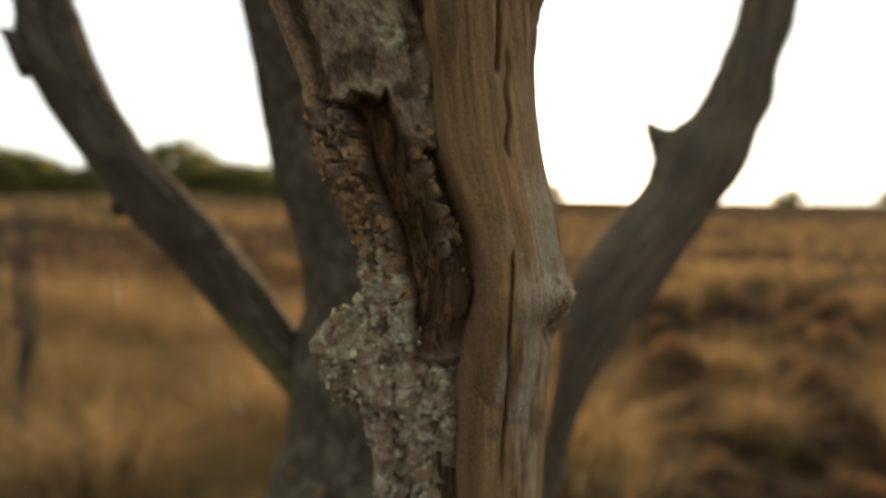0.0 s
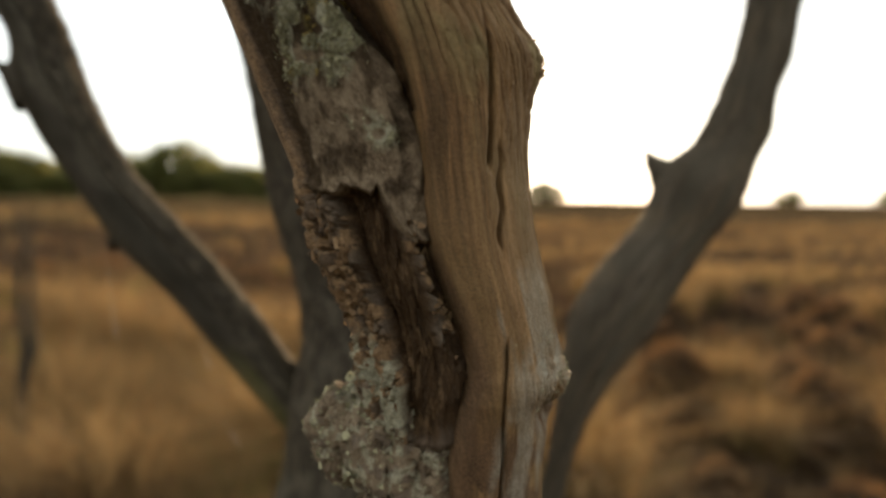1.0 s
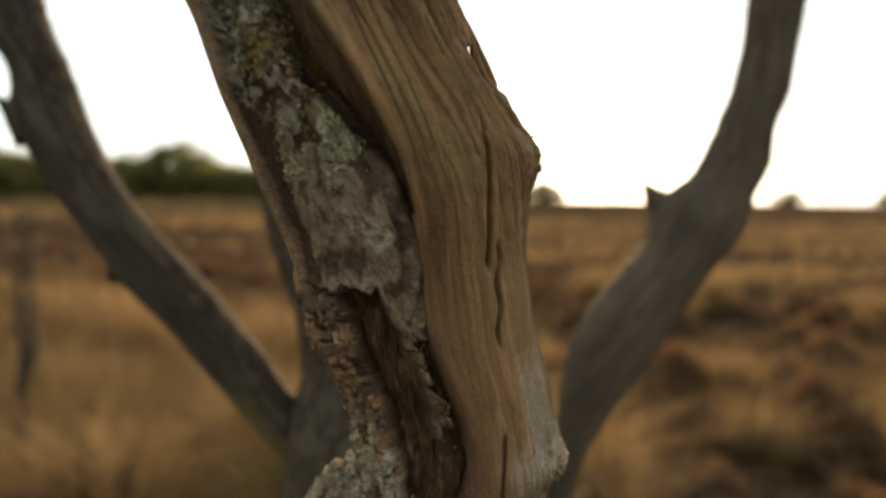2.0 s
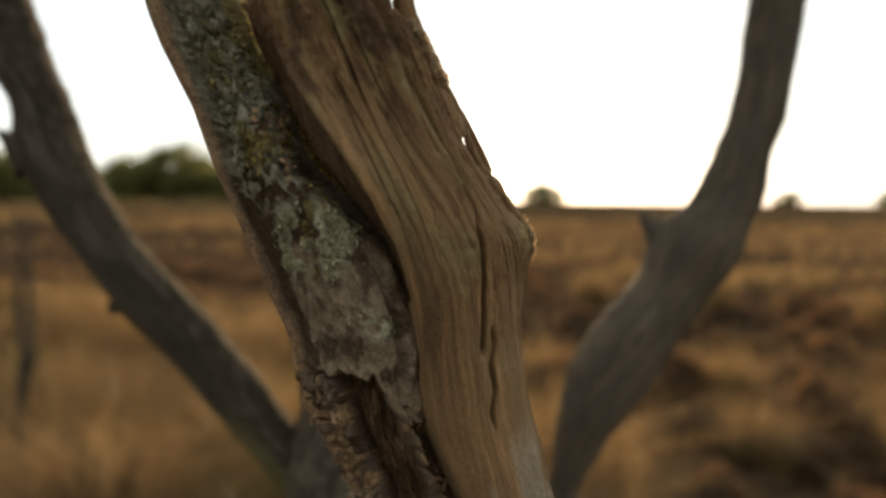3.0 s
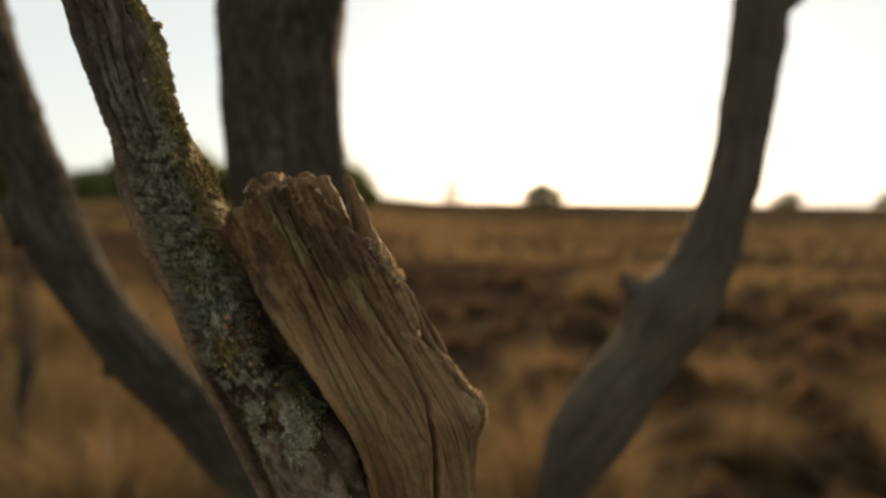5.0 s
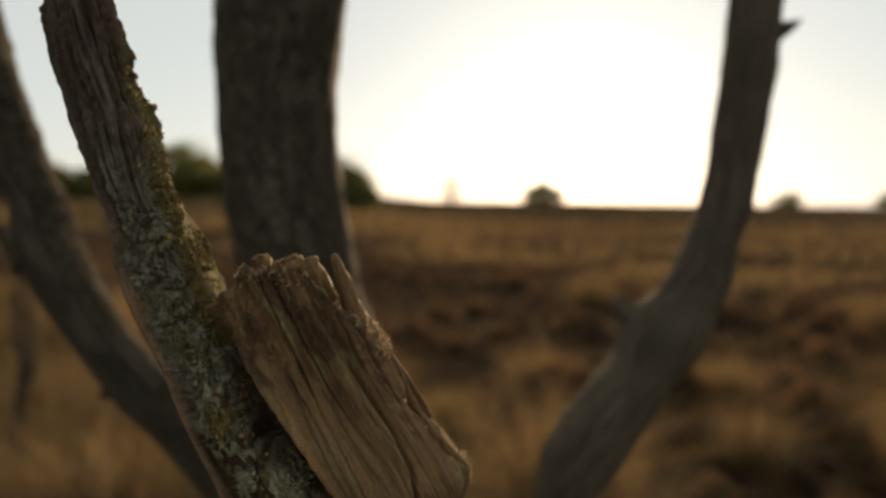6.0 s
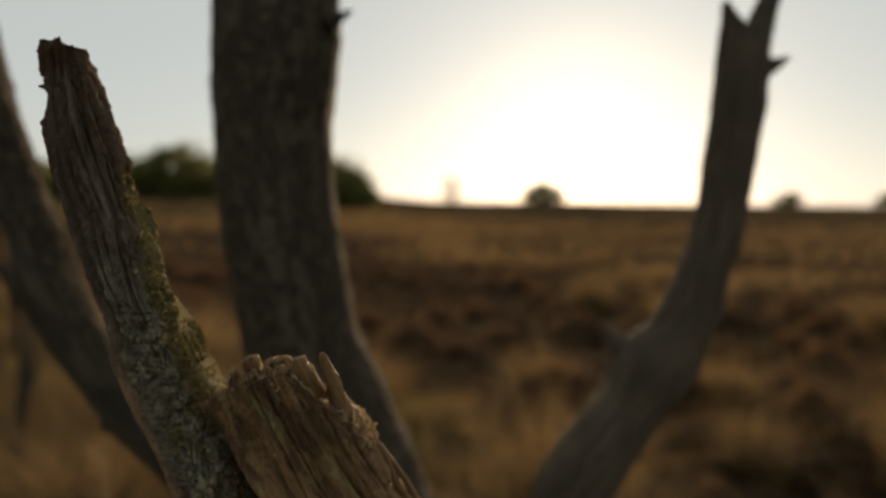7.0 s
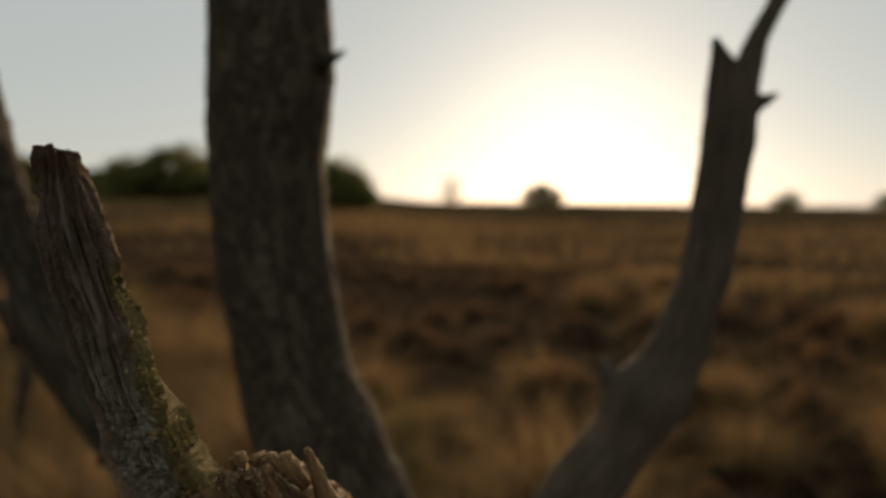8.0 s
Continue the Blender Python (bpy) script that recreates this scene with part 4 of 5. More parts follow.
burl_ob, BURL = collar([(0.0225, 0.2555, 1.829), (0.0215, 0.2545, 1.822), (0.0180, 0.2545, 1.8145), (0.0155, 0.255, 1.806), (0.0148, 0.2565, 1.798), (0.0170, 0.260, 1.790), (0.0200, 0.264, 1.783)],
                       [0.002, 0.0052, 0.0098, 0.0128, 0.0122, 0.0085, 0.002], 52)
lobe_ob, LOBE = collar([(0.0365, 0.2480, 1.8180), (0.0372, 0.2468, 1.8125), (0.0385, 0.2470, 1.801), (0.0405, 0.2485, 1.787), (0.0405, 0.253, 1.770), (0.0410, 0.260, 1.75), (0.043, 0.270, 1.71)],
                       [0.003, 0.0085, 0.0112, 0.0110, 0.0088, 0.0078, 0.0066], 72)
web_ob, CRUST = collar([(0.0285, 0.2500, 1.8225), (0.0280, 0.2500, 1.8165), (0.0275, 0.2495, 1.807), (0.0275, 0.2500, 1.795), (0.0280, 0.2535, 1.782), (0.0290, 0.258, 1.766), (0.031, 0.266, 1.74)],
                       [0.002, 0.0065, 0.0098, 0.0115, 0.0110, 0.0090, 0.0070], 92)


def flakes(name, spots, material, parent, lo, hi, lift, tilt, label="", sides=6, stretch=1.0, bend=0.55):
    """Small curled scales on a surface; spots: places and normals."""
    P, N = spots
    n = len(P)
    up = rng.normal(size=(n, 3))
    N = N + tilt * up
    N /= np.linalg.norm(N, axis=1, keepdims=True)
    U = np.cross(N, rng.normal(size=(n, 3)) * (1, 1, 1 / stretch))
    U /= np.linalg.norm(U, axis=1, keepdims=True)
    W = np.cross(N, U)
    size = lo + (hi - lo) * rng.random(n) ** 2
    a = np.linspace(0, 2 * np.pi, sides, endpoint=False)
    r = size[:, None] * (0.55 + 0.75 * rng.random((n, sides)))
    curl = size[:, None] * (0.05 + bend * rng.random((n, sides)))
    rim = P[:, None] + r[..., None] * (np.cos(a)[None, :, None] * U[:, None] * stretch + np.sin(a)[None, :, None] * W[:, None]) + (curl + lift)[..., None] * N[:, None]
    mid = P + N * lift * 0.6
    V = np.concatenate([mid[:, None], rim], 1).reshape(-1, 3)
    k = np.arange(sides)
    tri = np.stack([np.zeros(sides, int), 1 + k, 1 + (k + 1) % sides], -1)
    F = (np.arange(n)[:, None, None] * (sides + 1) + tri[None]).reshape(-1, 3)
    ob = part(name, mesh_of(name, V, F), material, parent, label)
    return tagged(ob, kind="stuff")


def spots(V, weight, count, only_front=True):
    """Chance places on a gridded surface, by weight(x, z)."""
    nrm = grid_normals(V)
    flip = np.sign((nrm * (V - V.mean(1, keepdims=True))).sum(-1, keepdims=True))
    nrm = nrm * np.where(flip == 0, 1, flip)
    w = np.clip(weight(V[..., 0], V[..., 2], V[..., 1]), 0, None)
    if only_front:
        w = w * (nrm[..., 1] < 0.35)
    du, dv = np.linalg.norm(np.gradient(V, axis=0), axis=-1), np.linalg.norm(np.gradient(V, axis=1), axis=-1)
    w = (w * du * dv).ravel()
    i = rng.choice(w.size, count, p=w / w.sum())
    j = rng.normal(scale=0.0002, size=(count, 3))
    return V.reshape(-1, 3)[i] + j, nrm.reshape(-1, 3)[i]


flakes("lichen", spots(PRONG, lambda x, z, y: np.minimum(grey_on_prong(x, z, y), 1.2) ** 2 * smooth(1.95, 1.96, z), 3400), OLIVE_LICHEN, prong_ob, 0.00010, 0.0004, 0.00003, 0.5, "grey-green leafy lichen")
flakes("lichen", spots(PRONG, lambda x, z, y: np.minimum(grey_on_prong(x, z, y), 1.1) ** 2.5 * smooth(1.94, 1.93, z) * smooth(0.003, 0.0055, GROOVE(z) - x), 4600), GREY_LICHEN, prong_ob, 0.00012, 0.0006, 0.0001, 1.0, "pale grey leafy lichen in rosettes")
flakes("lichen", spots(PRONG, lambda x, z, y: yellow_on_prong(x, z, y) * smooth(1.948, 1.955, z), 5000, False), YELLOW_LICHEN, prong_ob, 0.00015, 0.0007, 0.0001, 0.8, "mossy yellow-green lichen")
flakes("lichen", spots(PRONG, lambda x, z, y: yellow_on_prong(x, z, y) * smooth(1.953, 1.948, z), 1300, False), GOLD_LIT_LICHEN, prong_ob, 0.00012, 0.0007, 0.0002, 1.1, "bright yellow-orange lichen scales")
flakes("lichen", spots(PRONG, sunlit_fringe, 1500, False), GOLD_LIT_LICHEN, prong_ob, 0.0002, 0.0008, 0.0003, 1.2, "tufts along the torn bark edge, coloured gold like sunlight", 5, 1.6)
flakes("lichen", spots(BURL, lambda x, z, y: patchy(x, z, 260, 83, 0.46, 0.55) + 0.02, 800), GREY_LICHEN, burl_ob, 0.0002, 0.0009, 0.00003, 0.3, "grey lichen crust", 7, 1.0, 0.25)
flakes("lichen", spots(LOBE, lambda x, z, y: patchy(x, z, 260, 83, 0.46, 0.55) + 0.02, 520), GREY_LICHEN, lobe_ob, 0.0002, 0.0009, 0.00003, 0.3, "grey lichen crust", 7, 1.0, 0.25)
flakes("lichen", spots(CRUST, lambda x, z, y: patchy(x, z, 260, 83, 0.46, 0.55) + 0.02, 600), GREY_LICHEN, web_ob, 0.0002, 0.0009, 0.00003, 0.3, "grey lichen crust", 7, 1.0, 0.25)
flakes("bark_flake", spots(LOBE, lambda x, z, y: 0.2 + 2 * smooth(1.800, 1.812, z), 160), GREY_LICHEN, lobe_ob, 0.0005, 0.0017, 0.0001, 0.35, "ragged bark edge", 8, 1.3, 0.3)
flakes("bark_flake", spots(BURL, lambda x, z, y: 0.2 + smooth(1.812, 1.82, z) + smooth(1.797, 1.79, z), 200), GREY_LICHEN, burl_ob, 0.0004, 0.0015, 0.0001, 0.4, "ragged bark edge", 8, 1.3, 0.3)
flakes("lichen", spots(STUB, lambda x, z, y: (blob(x, z, 0.080, 1.828, 0.009, 0.008) + 0.5 * blob(x, z, 0.073, 1.838, 0.006, 0.004)) * patchy(x, z, 300, 84), 420), GREY_LICHEN, stub_ob, 0.00015, 0.0005, 0.00005, 0.5, "grey lichen on the knot")
flakes("bark_flake", spots(PRONG, lambda x, z, y: smooth(0.0006, -0.0006, x - FLAKE_IN(z)) * smooth(1.812, 1.82, z) * smooth(1.884, 1.876, z) * (0.3 + patchy(x, z, 180, 85, 0.42, 0.52)), 250), FLAKE, prong_ob, 0.0003, 0.0014, 0.00008, 0.25, "flaking orange-brown bark", 8, 1.8, 0.25)
flakes("bark_flake", spots(PRONG, lambda x, z, y: blob(x - GROOVE(z), z, -0.0018, 1.853, 0.0018, 0.014) * patchy(x, z, 200, 86, 0.45, 0.55), 90), FLAKE, prong_ob, 0.0004, 0.0012, 0.0001, 0.25, "flaking orange-brown bark", 7, 2.2, 0.25)
flakes("bark_flake", spots(PRONG, lambda x, z, y: blob(x, z, 0.003, 1.944, 0.003, 0.003) + 0.7 * blob(x, z, 0.009, 1.938, 0.002, 0.005), 90), FLAKE, prong_ob, 0.0004, 0.0012, 0.0003, 0.6, "flaking orange-brown bark", 6, 1.4)


# frayed fibres, made pale and dense to brighten the stub's sunlit rim
flakes("fibre", spots(STUB, lambda x, z, y: smooth(0.0022, 0.0003, EDGE_R(z) - x) * smooth(1.908, 1.915, z) * smooth(1.980, 1.970, z) * (0.35 + patchy(x, z, 260, 87)) + 0.12 * smooth(1.977, 1.981, z), 3600, False), FUZZ, stub_ob, 0.00010, 0.0006, 0.0001, 1.0, "frayed sunlit fibres", 5, 2.2)


# ---- the heath ----
def blades(P, height, width, lean, droop=0.35):
    """Tapered, bent blades: five points and three faces each."""
    n = len(P)
    a = rng.random(n) * 2 * np.pi
    side = np.stack([np.cos(a), np.sin(a), 0 * a], -1) * (width / 2)[:, None]
    up = np.stack([lean[:, 0], lean[:, 1], np.ones(n)], -1)
    mid = P + up * (height * 0.55)[:, None] * (0.55, 0.55, 1)
    tip = P + np.stack([lean[:, 0] * 1.6, lean[:, 1] * 1.6, 1 - droop * np.hypot(lean[:, 0], lean[:, 1])], -1) * height[:, None]
    V = np.stack([P - side, P + side, mid - side * 0.75, mid + side * 0.75, tip], 1).reshape(-1, 3)
    tri = np.array([[0, 1, 3], [0, 3, 2], [2, 3, 4]])
    F = (np.arange(n)[:, None, None] * 5 + tri[None]).reshape(-1, 3)
    return V, F


def heathy(x, y):
    """0 in grass, 1 in heather."""
    right = 0.50 * smooth(0.2, 1.4, x) * smooth(18, 8, y)
    side = x / np.maximum(y, 1)
    belt = 0.18 * smooth(7, 9, y + 0.15 * x) * smooth(25, 18, y) * smooth(0.35, 0.1, side) - 0.15 * smooth(34, 42, y) * smooth(0.1, -0.05, side) + 0.20 * smooth(12, 15, y) * smooth(40, 30, y) * smooth(-0.02, -0.15, side)
    return smooth(0.44, 0.54, fbm(x * 0.33 + 3, y * 0.47 + 1, 91, 4) + right + belt + 0.03 * smooth(-0.6, -1.3, x) * smooth(9, 7, y))


def scatter_ground(n, r0, r1, half):
    """Places between two distances ahead of the tree, within an angle to either side."""
    r = np.sqrt(rng.random(n) * (r1 ** 2 - r0 ** 2) + r0 ** 2)
    a = (rng.random(n) * 2 - 1) * half
    return r * np.sin(a), r * np.cos(a)


def meadow():
    sets = {"grass": [], "green_grass": [], "heather": []}
    for n, r0, r1, half, h0, h1, w in ((105000, 1.6, 8.0, 0.8, 0.22, 0.62, 0.005), (85000, 8.0, 24.0, 0.75, 0.25, 0.75, 0.016), (55000, 24.0, 80.0, 0.72, 0.3, 0.8, 0.06), (42000, 0.5, 9.0, 3.14, 0.18, 0.5, 0.011)):
        x, y = scatter_ground(n, r0, r1, half)
        # gather into tufts
        cell = 0.38 * (1 + r0 / 16)
        wx, wy = x + 1.5 * cell * vnoise(x / cell * 0.31, y / cell * 0.31, 96), y + 1.5 * cell * vnoise(x / cell * 0.31, y / cell * 0.31, 97)
        rx, ry = 0.84 * wx + 0.54 * wy, -0.54 * wx + 0.84 * wy
        cx, cy = np.floor(rx / cell), np.floor(ry / cell)
        du, dv = (lattice(cx, cy, 1) - rx / cell + cx) * cell, (lattice(cx, cy, 2) - ry / cell + cy) * cell
        ox, oy = x + 0.84 * du - 0.54 * dv, y + 0.54 * du + 0.84 * dv
        pull = 0.68
        x, y = x * (1 - pull) + ox * pull, y * (1 - pull) + oy * pull
        hm = heathy(x, y)
        is_h = rng.random(n) < 0.12 + 0.86 * hm
        tall = 0.65 + 0.75 * lattice(cx, cy, 3) * smooth(1.0, -1.0, x / np.maximum(y, 1) * 3)
        H = (h0 + (h1 - h0) * rng.random(n)) * tall * np.where(is_h, 0.55, 1 - 0.62 * hm * (rng.random(n) < 0.93))
        out = np.stack([x - ox, y - oy], -1) / cell * 1.1 + rng.normal(scale=0.22, size=(n, 2)) + (0.10, -0.02)
        P = np.stack([x, y, ground_z(x, y) - 0.02], -1)
        W = w * (0.6 + 0.8 * rng.random(n))
        green = (~is_h) & (rng.random(n) < (0.14 + 0.14 * (x < 0) + 0.45 * (vnoise(x * 0.9, y * 0.9, 95) > 0.55)) * smooth(22, 9, np.hypot(x, y)))
        thick = is_h & (rng.random(n) < 0.72)
        for key, m in (("grass", (~is_h) & ~green), ("green_grass", green), ("heather", thick)):
            sets[key].append(blades(P[m], H[m], W[m] * (2.2 if key == "heather" else 1.0), out[m]))
    for key, material, label in (("grass", GRASS, "dry golden moor grass in tufts"), ("green_grass", GREEN, "green blades low among the dry grass"), ("heather", HEATH, "dark brown heather between the grass")):
        off, Vs, Fs = 0, [], []
        for V, F in sets[key]:
            Vs.append(V)
            Fs.append(F + off)
            off += len(V)
        ob = part(key, mesh_of(key, np.concatenate(Vs), np.concatenate(Fs), flat=True), material, None)
        tagged(ob, label, key.replace("_", " "), kind="stuff")


def clump_mesh(seed, n, radius, dome, length, width, spread=0.8):
    g = np.random.default_rng(seed)
    a, q = g.random(n) * 2 * np.pi, np.sqrt(g.random(n))
    x, y = radius * q * np.cos(a) * (1 + 0.25 * np.sin(a * 2 + seed)), radius * q * np.sin(a)
    z = dome * (1 - q ** 2) + 0.06 * (vnoise(x * 9, y * 9, seed) - 0.5) - 0.03
    P = np.stack([x, y, np.maximum(z, -0.05)], -1)
    lean = np.stack([x, y], -1) / radius * spread + g.normal(scale=0.25, size=(n, 2))
    V, F = blades(P, length * (0.5 + g.random(n)), width * (0.6 + 0.8 * g.random(n)), lean)
    return V, F


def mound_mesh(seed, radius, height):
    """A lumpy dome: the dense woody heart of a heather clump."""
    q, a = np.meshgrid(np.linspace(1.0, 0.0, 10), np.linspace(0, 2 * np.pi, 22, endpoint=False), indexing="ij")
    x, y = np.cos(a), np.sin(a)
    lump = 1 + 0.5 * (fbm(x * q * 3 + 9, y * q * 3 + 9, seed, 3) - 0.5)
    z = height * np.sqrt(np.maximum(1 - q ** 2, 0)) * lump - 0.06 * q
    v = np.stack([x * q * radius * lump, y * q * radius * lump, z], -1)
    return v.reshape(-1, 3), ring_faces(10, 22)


def clumps():
    """Domed heather clumps and bigger grass tussocks ahead of the tree."""
    things = []
    for k in range(3):
        ob = new("heather_clump")
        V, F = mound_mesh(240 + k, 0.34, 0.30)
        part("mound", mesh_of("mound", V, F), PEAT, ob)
        V, F = clump_mesh(200 + k, 1050, 0.37, 0.31, 0.075, 0.0125)
        part("foliage", mesh_of("foliage", V, F, flat=True), HEATH, ob)
        # orange sprays over the dome, paler than the heather, stand for its sunlit rim
        V, F = clump_mesh(210 + k, 620, 0.36, 0.325, 0.085, 0.007, 0.5)
        part("spray", mesh_of("spray", V, F, flat=True), RIM_SPRAY, ob)
        V, F = clump_mesh(215 + k, 160, 0.42, 0.05, 0.30, 0.006, 0.55)
        part("dry_tuft", mesh_of("dry_tuft", V, F, flat=True), GRASS, ob)
        tagged(ob, "rounded dark heather clump edged with dry grass", "heather", "heather clumps on the heath")
        things.append(ob)
    for k in range(3):
        ob = new("grass_tussock")
        V, F = clump_mesh(220 + k, 900, 0.22, 0.10, 0.60, 0.0075, 0.42)
        part("dry_tuft", mesh_of("dry_tuft", V, F, flat=True), GRASS, ob)
        V, F = clump_mesh(230 + k, 220, 0.2, 0.06, 0.34, 0.008, 0.5)
        part("green_tuft", mesh_of("green_tuft", V, F, flat=True), GREEN, ob)
        tagged(ob, "arching tussock of dry golden moor grass", "grass", "grass tussocks on the heath")
        things.append(ob)
    g = random.Random(5)
    first = set()
    # (x, y, kind, width, height) of the mounds that stand out
    mounds = [(2.35, 6.5, 0, 1.15, 1.5), (3.55, 8.2, 1, 0.8, 1.35), (4.0, 8.3, 2, 0.62, 1.1), (3.48, 5.95, 1, 0.95, 1.3), (3.0, 8.9, 2, 0.85, 1.4), (1.85, 4.2, 0, 0.58, 0.9), (5.8, 8.9, 1, 1.2, 1.5), (4.9, 9.0, 0, 0.95, 1.3),
              (4.9, 7.0, 2, 1.0, 1.3), (2.7, 5.2, 1, 0.6, 0.8), (2.0, 5.3, 2, 0.7, 0.85), (3.2, 4.6, 2, 0.6, 0.75), (1.2, 5.2, 1, 0.7, 0.8), (1.4, 7.4, 0, 0.9, 1.1), (0.9, 9.4, 2, 1.0, 1.2), (-2.3, 9.6, 1, 1.2, 1.1), (-4.3, 9.2, 0, 1.3, 1.1), (-3.2, 11.0, 2, 1.3, 1.2), (-1.2, 10.6, 0, 1.1, 1.1),
              (-3.7, 6.7, 3, 1.3, 1.7), (-3.25, 6.5, 4, 1.2, 1.5), (-1.86, 5.2, 5, 1.2, 1.1), (-2.6, 4.4, 3, 1.3, 1.1), (-1.35, 4.4, 4, 1.2, 1.0), (-2.75, 6.2, 1, 1.0, 0.75), (-2.2, 6.9, 2, 0.9, 0.7), (-4.4, 5.6, 5, 1.3, 1.2),
              (-8.2, 16.0, 0, 2.2, 1.7), (-6.9, 16.6, 1, 2.0, 1.6), (-5.6, 16.0, 2, 2.0, 1.5), (-9.6, 15.4, 1, 2.2, 1.6), (-4.3, 15.0, 0, 1.7, 1.3)]
    placed = [(2.45, 4.9, 3), (2.9, 6.4, 5), (3.75, 4.6, 3), (-1.5, 3.4, 3), (-2.2, 4.6, 4), (-1.0, 4.2, 5), (-3.2, 5.6, 3), (-1.9, 6.4, 5)]
    for i in range(130):
        y = 3.0 + 15 * g.random() ** 1.3
        x = (g.random() * 2 - 1) * (0.9 * y + 0.5)
        kind = g.choice([0, 1, 2]) if g.random() < (0.88 if x > -0.12 * y else 0.75 if y > 8 else 0.40) else g.choice([3, 4, 5])
        placed.append((x, y, kind))
    sites = [(x, y, kind, None, None) for x, y, kind in placed] + mounds
    for x, y, kind, wide, high in sites:
        size = 0.8 + 0.6 * g.random()
        if wide is None and kind < 3 and any(math.hypot(x - q[0], y - q[1]) < 0.75 for q in mounds):
            continue
        if x > 0.05 * y and kind < 3 and y < 11:
            size *= 1.2
        wide, high = wide or size, high or size
        m = pose(x, y, float(ground_z(np.array(x), np.array(y))) - 0.02, 0, 0, g.random() * 360) @ Matrix.Diagonal((wide, wide, high, 1))
        if kind in first:
            copy_thing(things[kind], m @ Matrix.Diagonal((*[1 / v for v in things[kind].scale], 1)))
        else:
            first.add(kind)
            things[kind].matrix_basis = m


def sapling():
    ob = tagged(new("bare_sapling"), "thin bare dead sapling standing in tall grass", "sapling")
    ob.matrix_basis = pose(-2.54, 4.0, 0)
    tube("stem", [(-2.53, 4.0, -0.1), (-2.56, 4.0, 0.6), (-2.52, 4.0, 1.0), (-2.55, 4.0, 1.35), (-2.51, 4.0, 1.6), (-2.55, 3.98, 1.93)], [0.038, 0.032, 0.028, 0.022, 0.016, 0.007], LIMB, ob, 9, 0.3, 3)
    tube("stem", [(-2.54, 4.0, 0.75), (-2.47, 4.02, 1.0), (-2.49, 4.02, 1.3), (-2.455, 4.0, 1.6), (-2.475, 4.0, 1.9)], [0.026, 0.023, 0.019, 0.014, 0.006], LIMB, ob, 8, 0.3, 4)
    tube("twig", [(-2.55, 4.0, 1.4), (-2.61, 3.98, 1.6), (-2.6, 3.97, 1.8)], [0.010, 0.007, 0.003], LIMB, ob, 6, 0.2, 6)


def threads():
    for pts in ([(-0.215, 0.55, 1.835), (-0.213, 0.55, 1.805), (-0.209, 0.55, 1.772)], [(-0.145, 0.548, 1.785), (-0.139, 0.545, 1.767), (-0.134, 0.54, 1.752)], [(-0.133, 0.545, 1.715), (-0.122, 0.545, 1.705), (-0.111, 0.54, 1.692)]):
        tagged(tube("web_thread", pts, [0.00005, 0.00006, 0.0002], WEB, None, 5, 0.3, 2), "thin pale strand of spider silk by the limb", "silk", "silk strands")


def leafy_crown(seed, width, height, clusters, leaves, leaf, core=0.35, fat=1.0):
    """Leaves gathered in uneven clusters round a crown."""
    g = np.random.default_rng(seed)
    a, u = g.random(clusters) * 2 * np.pi, g.random(clusters)
    q = (core + (1 - core) * g.random(clusters) ** 0.6) * np.sin(np.pi * (0.12 + 0.80 * u)) ** 0.7
    c = np.stack([np.cos(a) * q * width / 2, np.sin(a) * q * width / 2, height * (0.12 + 0.85 * u)], -1)
    rad = fat * width * (0.07 + 0.10 * g.random(clusters))
    k = g.integers(0, clusters, leaves)
    d = g.normal(size=(leaves, 3))
    d /= np.linalg.norm(d, axis=1, keepdims=True)
    P = c[k] + d * (rad[k] * (0.4 + 0.75 * g.random(leaves)))[:, None] * (1, 1, 0.75)
    U, W = g.normal(size=(leaves, 3)), g.normal(size=(leaves, 3))
    U /= np.linalg.norm(U, axis=1, keepdims=True)
    W = np.cross(U, W)
    W /= np.linalg.norm(W, axis=1, keepdims=True)
    s = leaf * (0.6 + 0.8 * g.random(leaves))[:, None]
    V = np.stack([P - U * s, P + W * s * 0.6, P + U * s, P - W * s * 0.6], 1).reshape(-1, 3)
    return V, np.arange(leaves * 4).reshape(-1, 4)


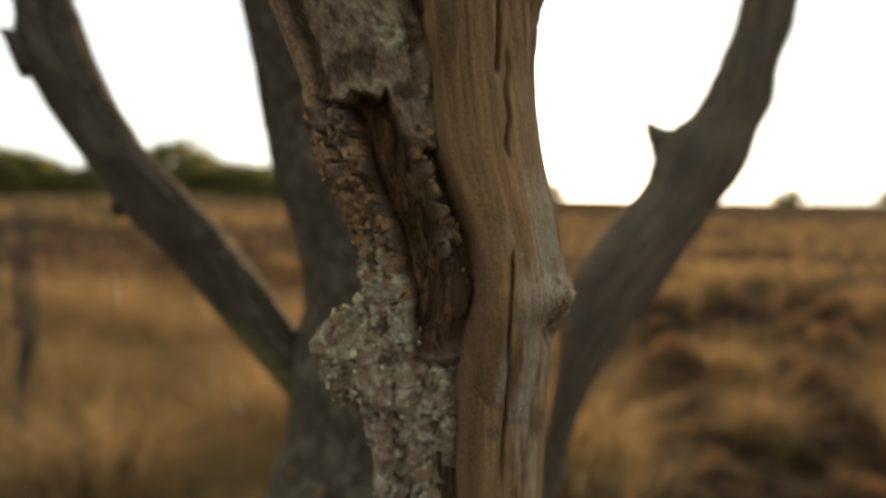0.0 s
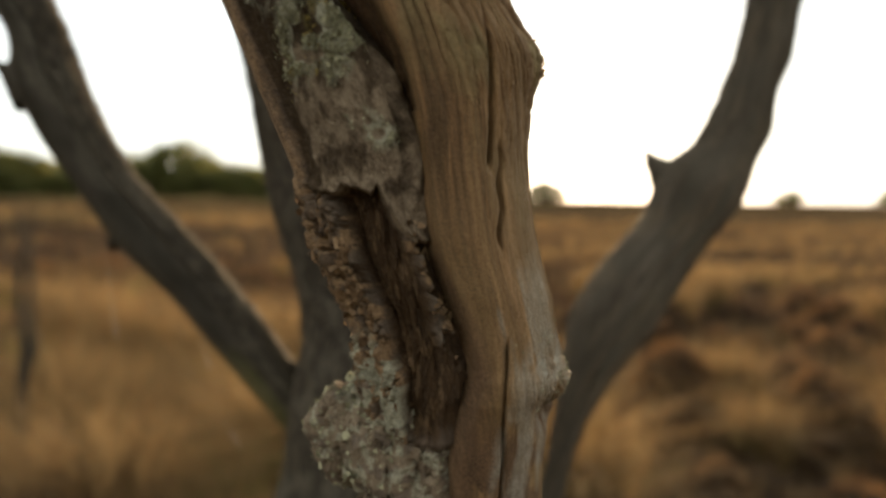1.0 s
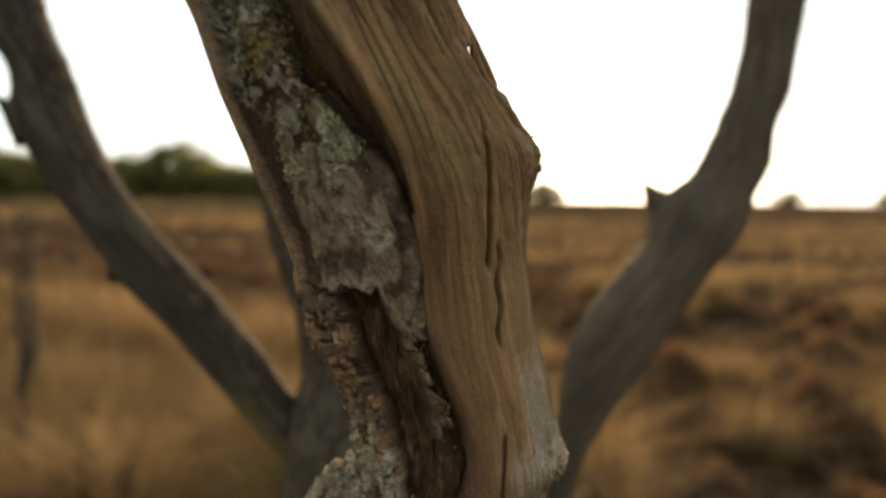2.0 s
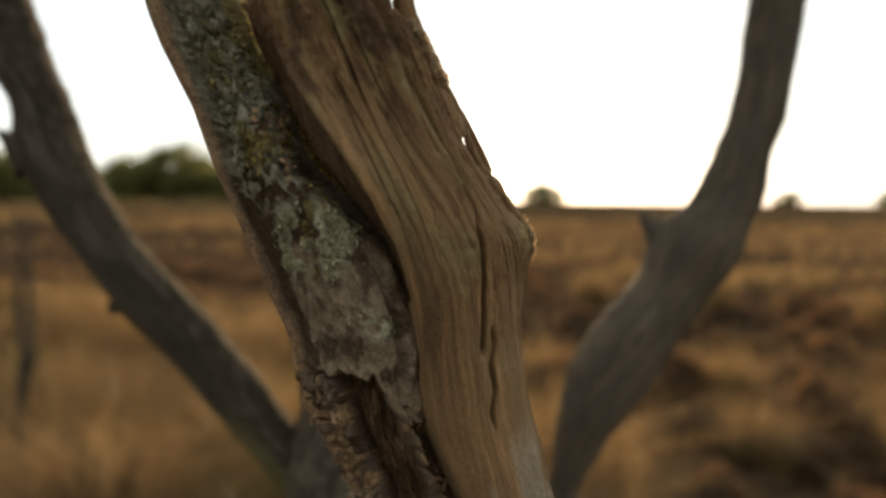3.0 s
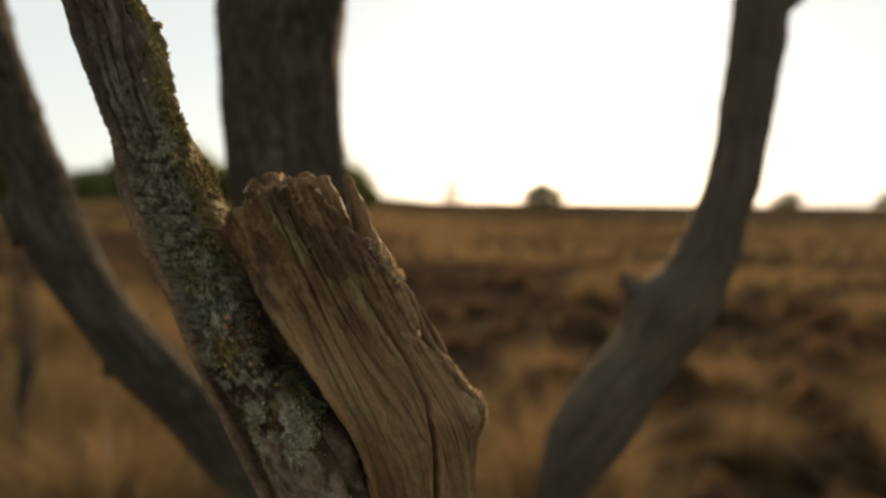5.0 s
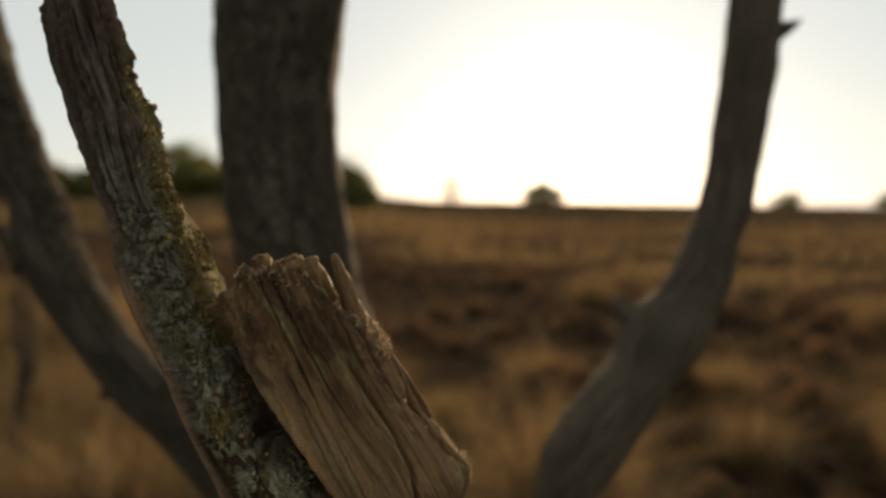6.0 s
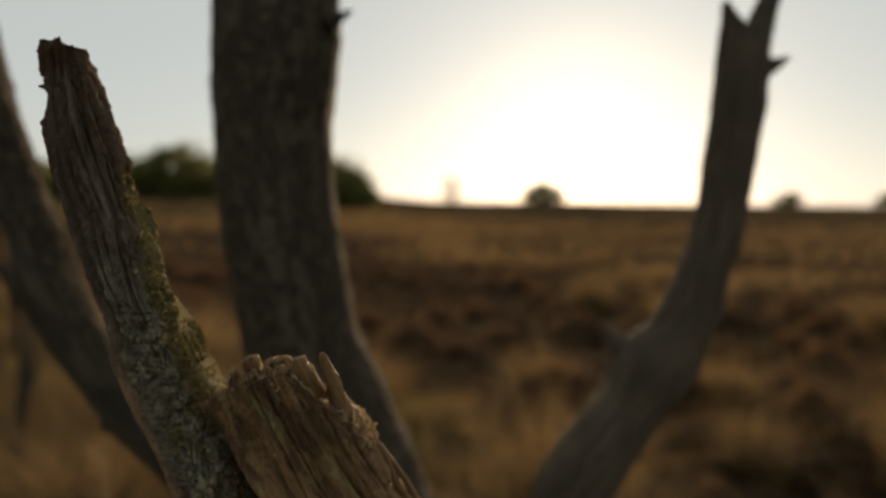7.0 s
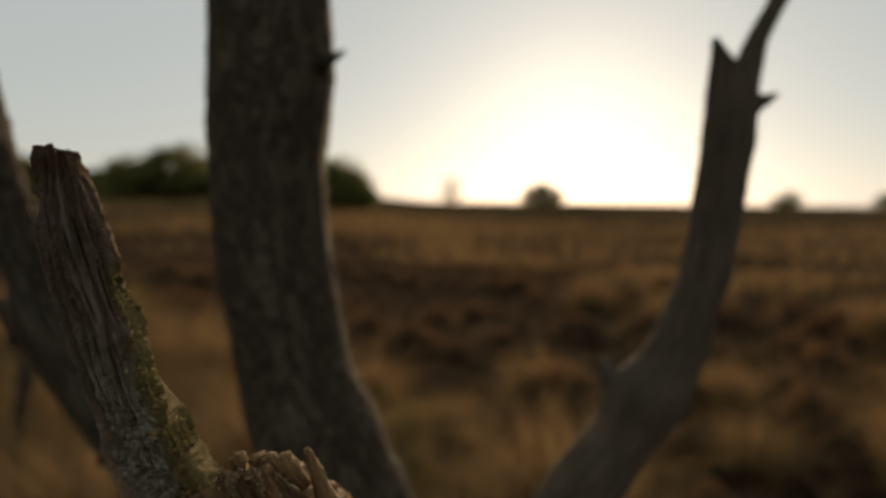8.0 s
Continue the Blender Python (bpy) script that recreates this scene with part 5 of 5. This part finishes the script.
def leafy_tree(name, seed, width, height, label, category, group, leaves=3000, leaf=0.23, bare=0.0, core=0.35, fat=1.0):
    ob = new(name)
    t = tube("trunk", [(0, 0, -0.3), (0.05, 0, height * 0.25), (-0.05, 0.05, height * 0.5), (0.05, 0, height * 0.8)], [0.22, 0.17, 0.11, 0.04], LIMB, ob, 8, 0.2, seed)
    g = random.Random(seed)
    for k in range(5):
        a, z = g.random() * 6.28, height * (0.22 + 0.1 * k)
        r = width * (0.3 + 0.12 * g.random())
        tube("limb", [(0, 0, z), (r * 0.5 * math.cos(a), r * 0.5 * math.sin(a), z + height * 0.12), (r * math.cos(a), r * math.sin(a), z + height * 0.2)], [0.09, 0.06, 0.02], LIMB, t, 6, 0.2, seed + k)
    V, F = leafy_crown(seed, width, height * (1 - bare), 46, leaves, leaf, core, fat)
    V[:, 2] += height * bare
    part("crown", mesh_of("crown", V, F, flat=True), LEAF, ob)
    return tagged(ob, label, category, group)


def far_trees():
    kinds = [leafy_tree("tree", 300 + k, 5.5 + k * 0.9, 5.0, "leafy green oak in the wood's edge across the heath", "tree", "trees of the wood's edge", fat=1.35) for k in range(4)]
    g = random.Random(11)
    rows = []
    x = -112.0
    while x < -10.5:
        rows.append((x, 86 + g.uniform(-3, 3), 0.82 + 0.30 * g.random(), g.randrange(4)))
        rows.append((x + 1.5, 93 + g.uniform(-2, 4), 0.85 + 0.3 * g.random(), g.randrange(4)))
        x += 2.6 + 1.6 * g.random()
    rows += [(-34.4, 86, 1.3, 1), (-14.0, 86, 1.15, 1), (-12.3, 86, 1.15, 2), (-10.2, 85, 0.75, 0), (-57.5, 85, 1.1, 3), (-59.5, 85, 1.2, 1)]
    used = set()
    for x, y, s, k in rows:
        if -53.5 < x < -50.5:
            s *= 0.7
        m = pose(x, y, float(ground_z(np.array(x), np.array(y))) - 0.2, 0, 0, g.random() * 360) @ Matrix.Scale(s, 4)
        if k in used:
            copy_thing(kinds[k], m)
        else:
            used.add(k)
            kinds[k].matrix_basis = m
    lone = leafy_tree("bush", 320, 9.6, 5.6, "round lone bush on the far heath", "bush", "lone bushes on the horizon", 4600, 0.26, 0.0, 0.0, 1.2)
    for i, (x, y, s) in enumerate(((22.8, 150, 1.0), (79.0, 150, 0.66), (103.0, 150, 0.7))):
        m = pose(x, y, float(ground_z(np.array(x), np.array(y))) - 1.3 * s, 0, 0, 70 * i) @ Matrix.Scale(s, 4)
        if i:
            copy_thing(lone, m)
        else:
            lone.matrix_basis = m
    # crown thinned so sky shows through, standing in for the glare over it
    slim = leafy_tree("tree", 337, 8.0, 9.0, "tree far off on the horizon, thinned to look pale in glare", "tree", "", 1500, 0.22, 0.0, 0.0, 1.9)
    slim.matrix_basis = pose(3.0, 250, float(ground_z(np.array(3.0), np.array(250.0))) - 1.5) @ Matrix.Scale(1.2, 4)


far_trees()
sapling()
threads()
clumps()
meadow()
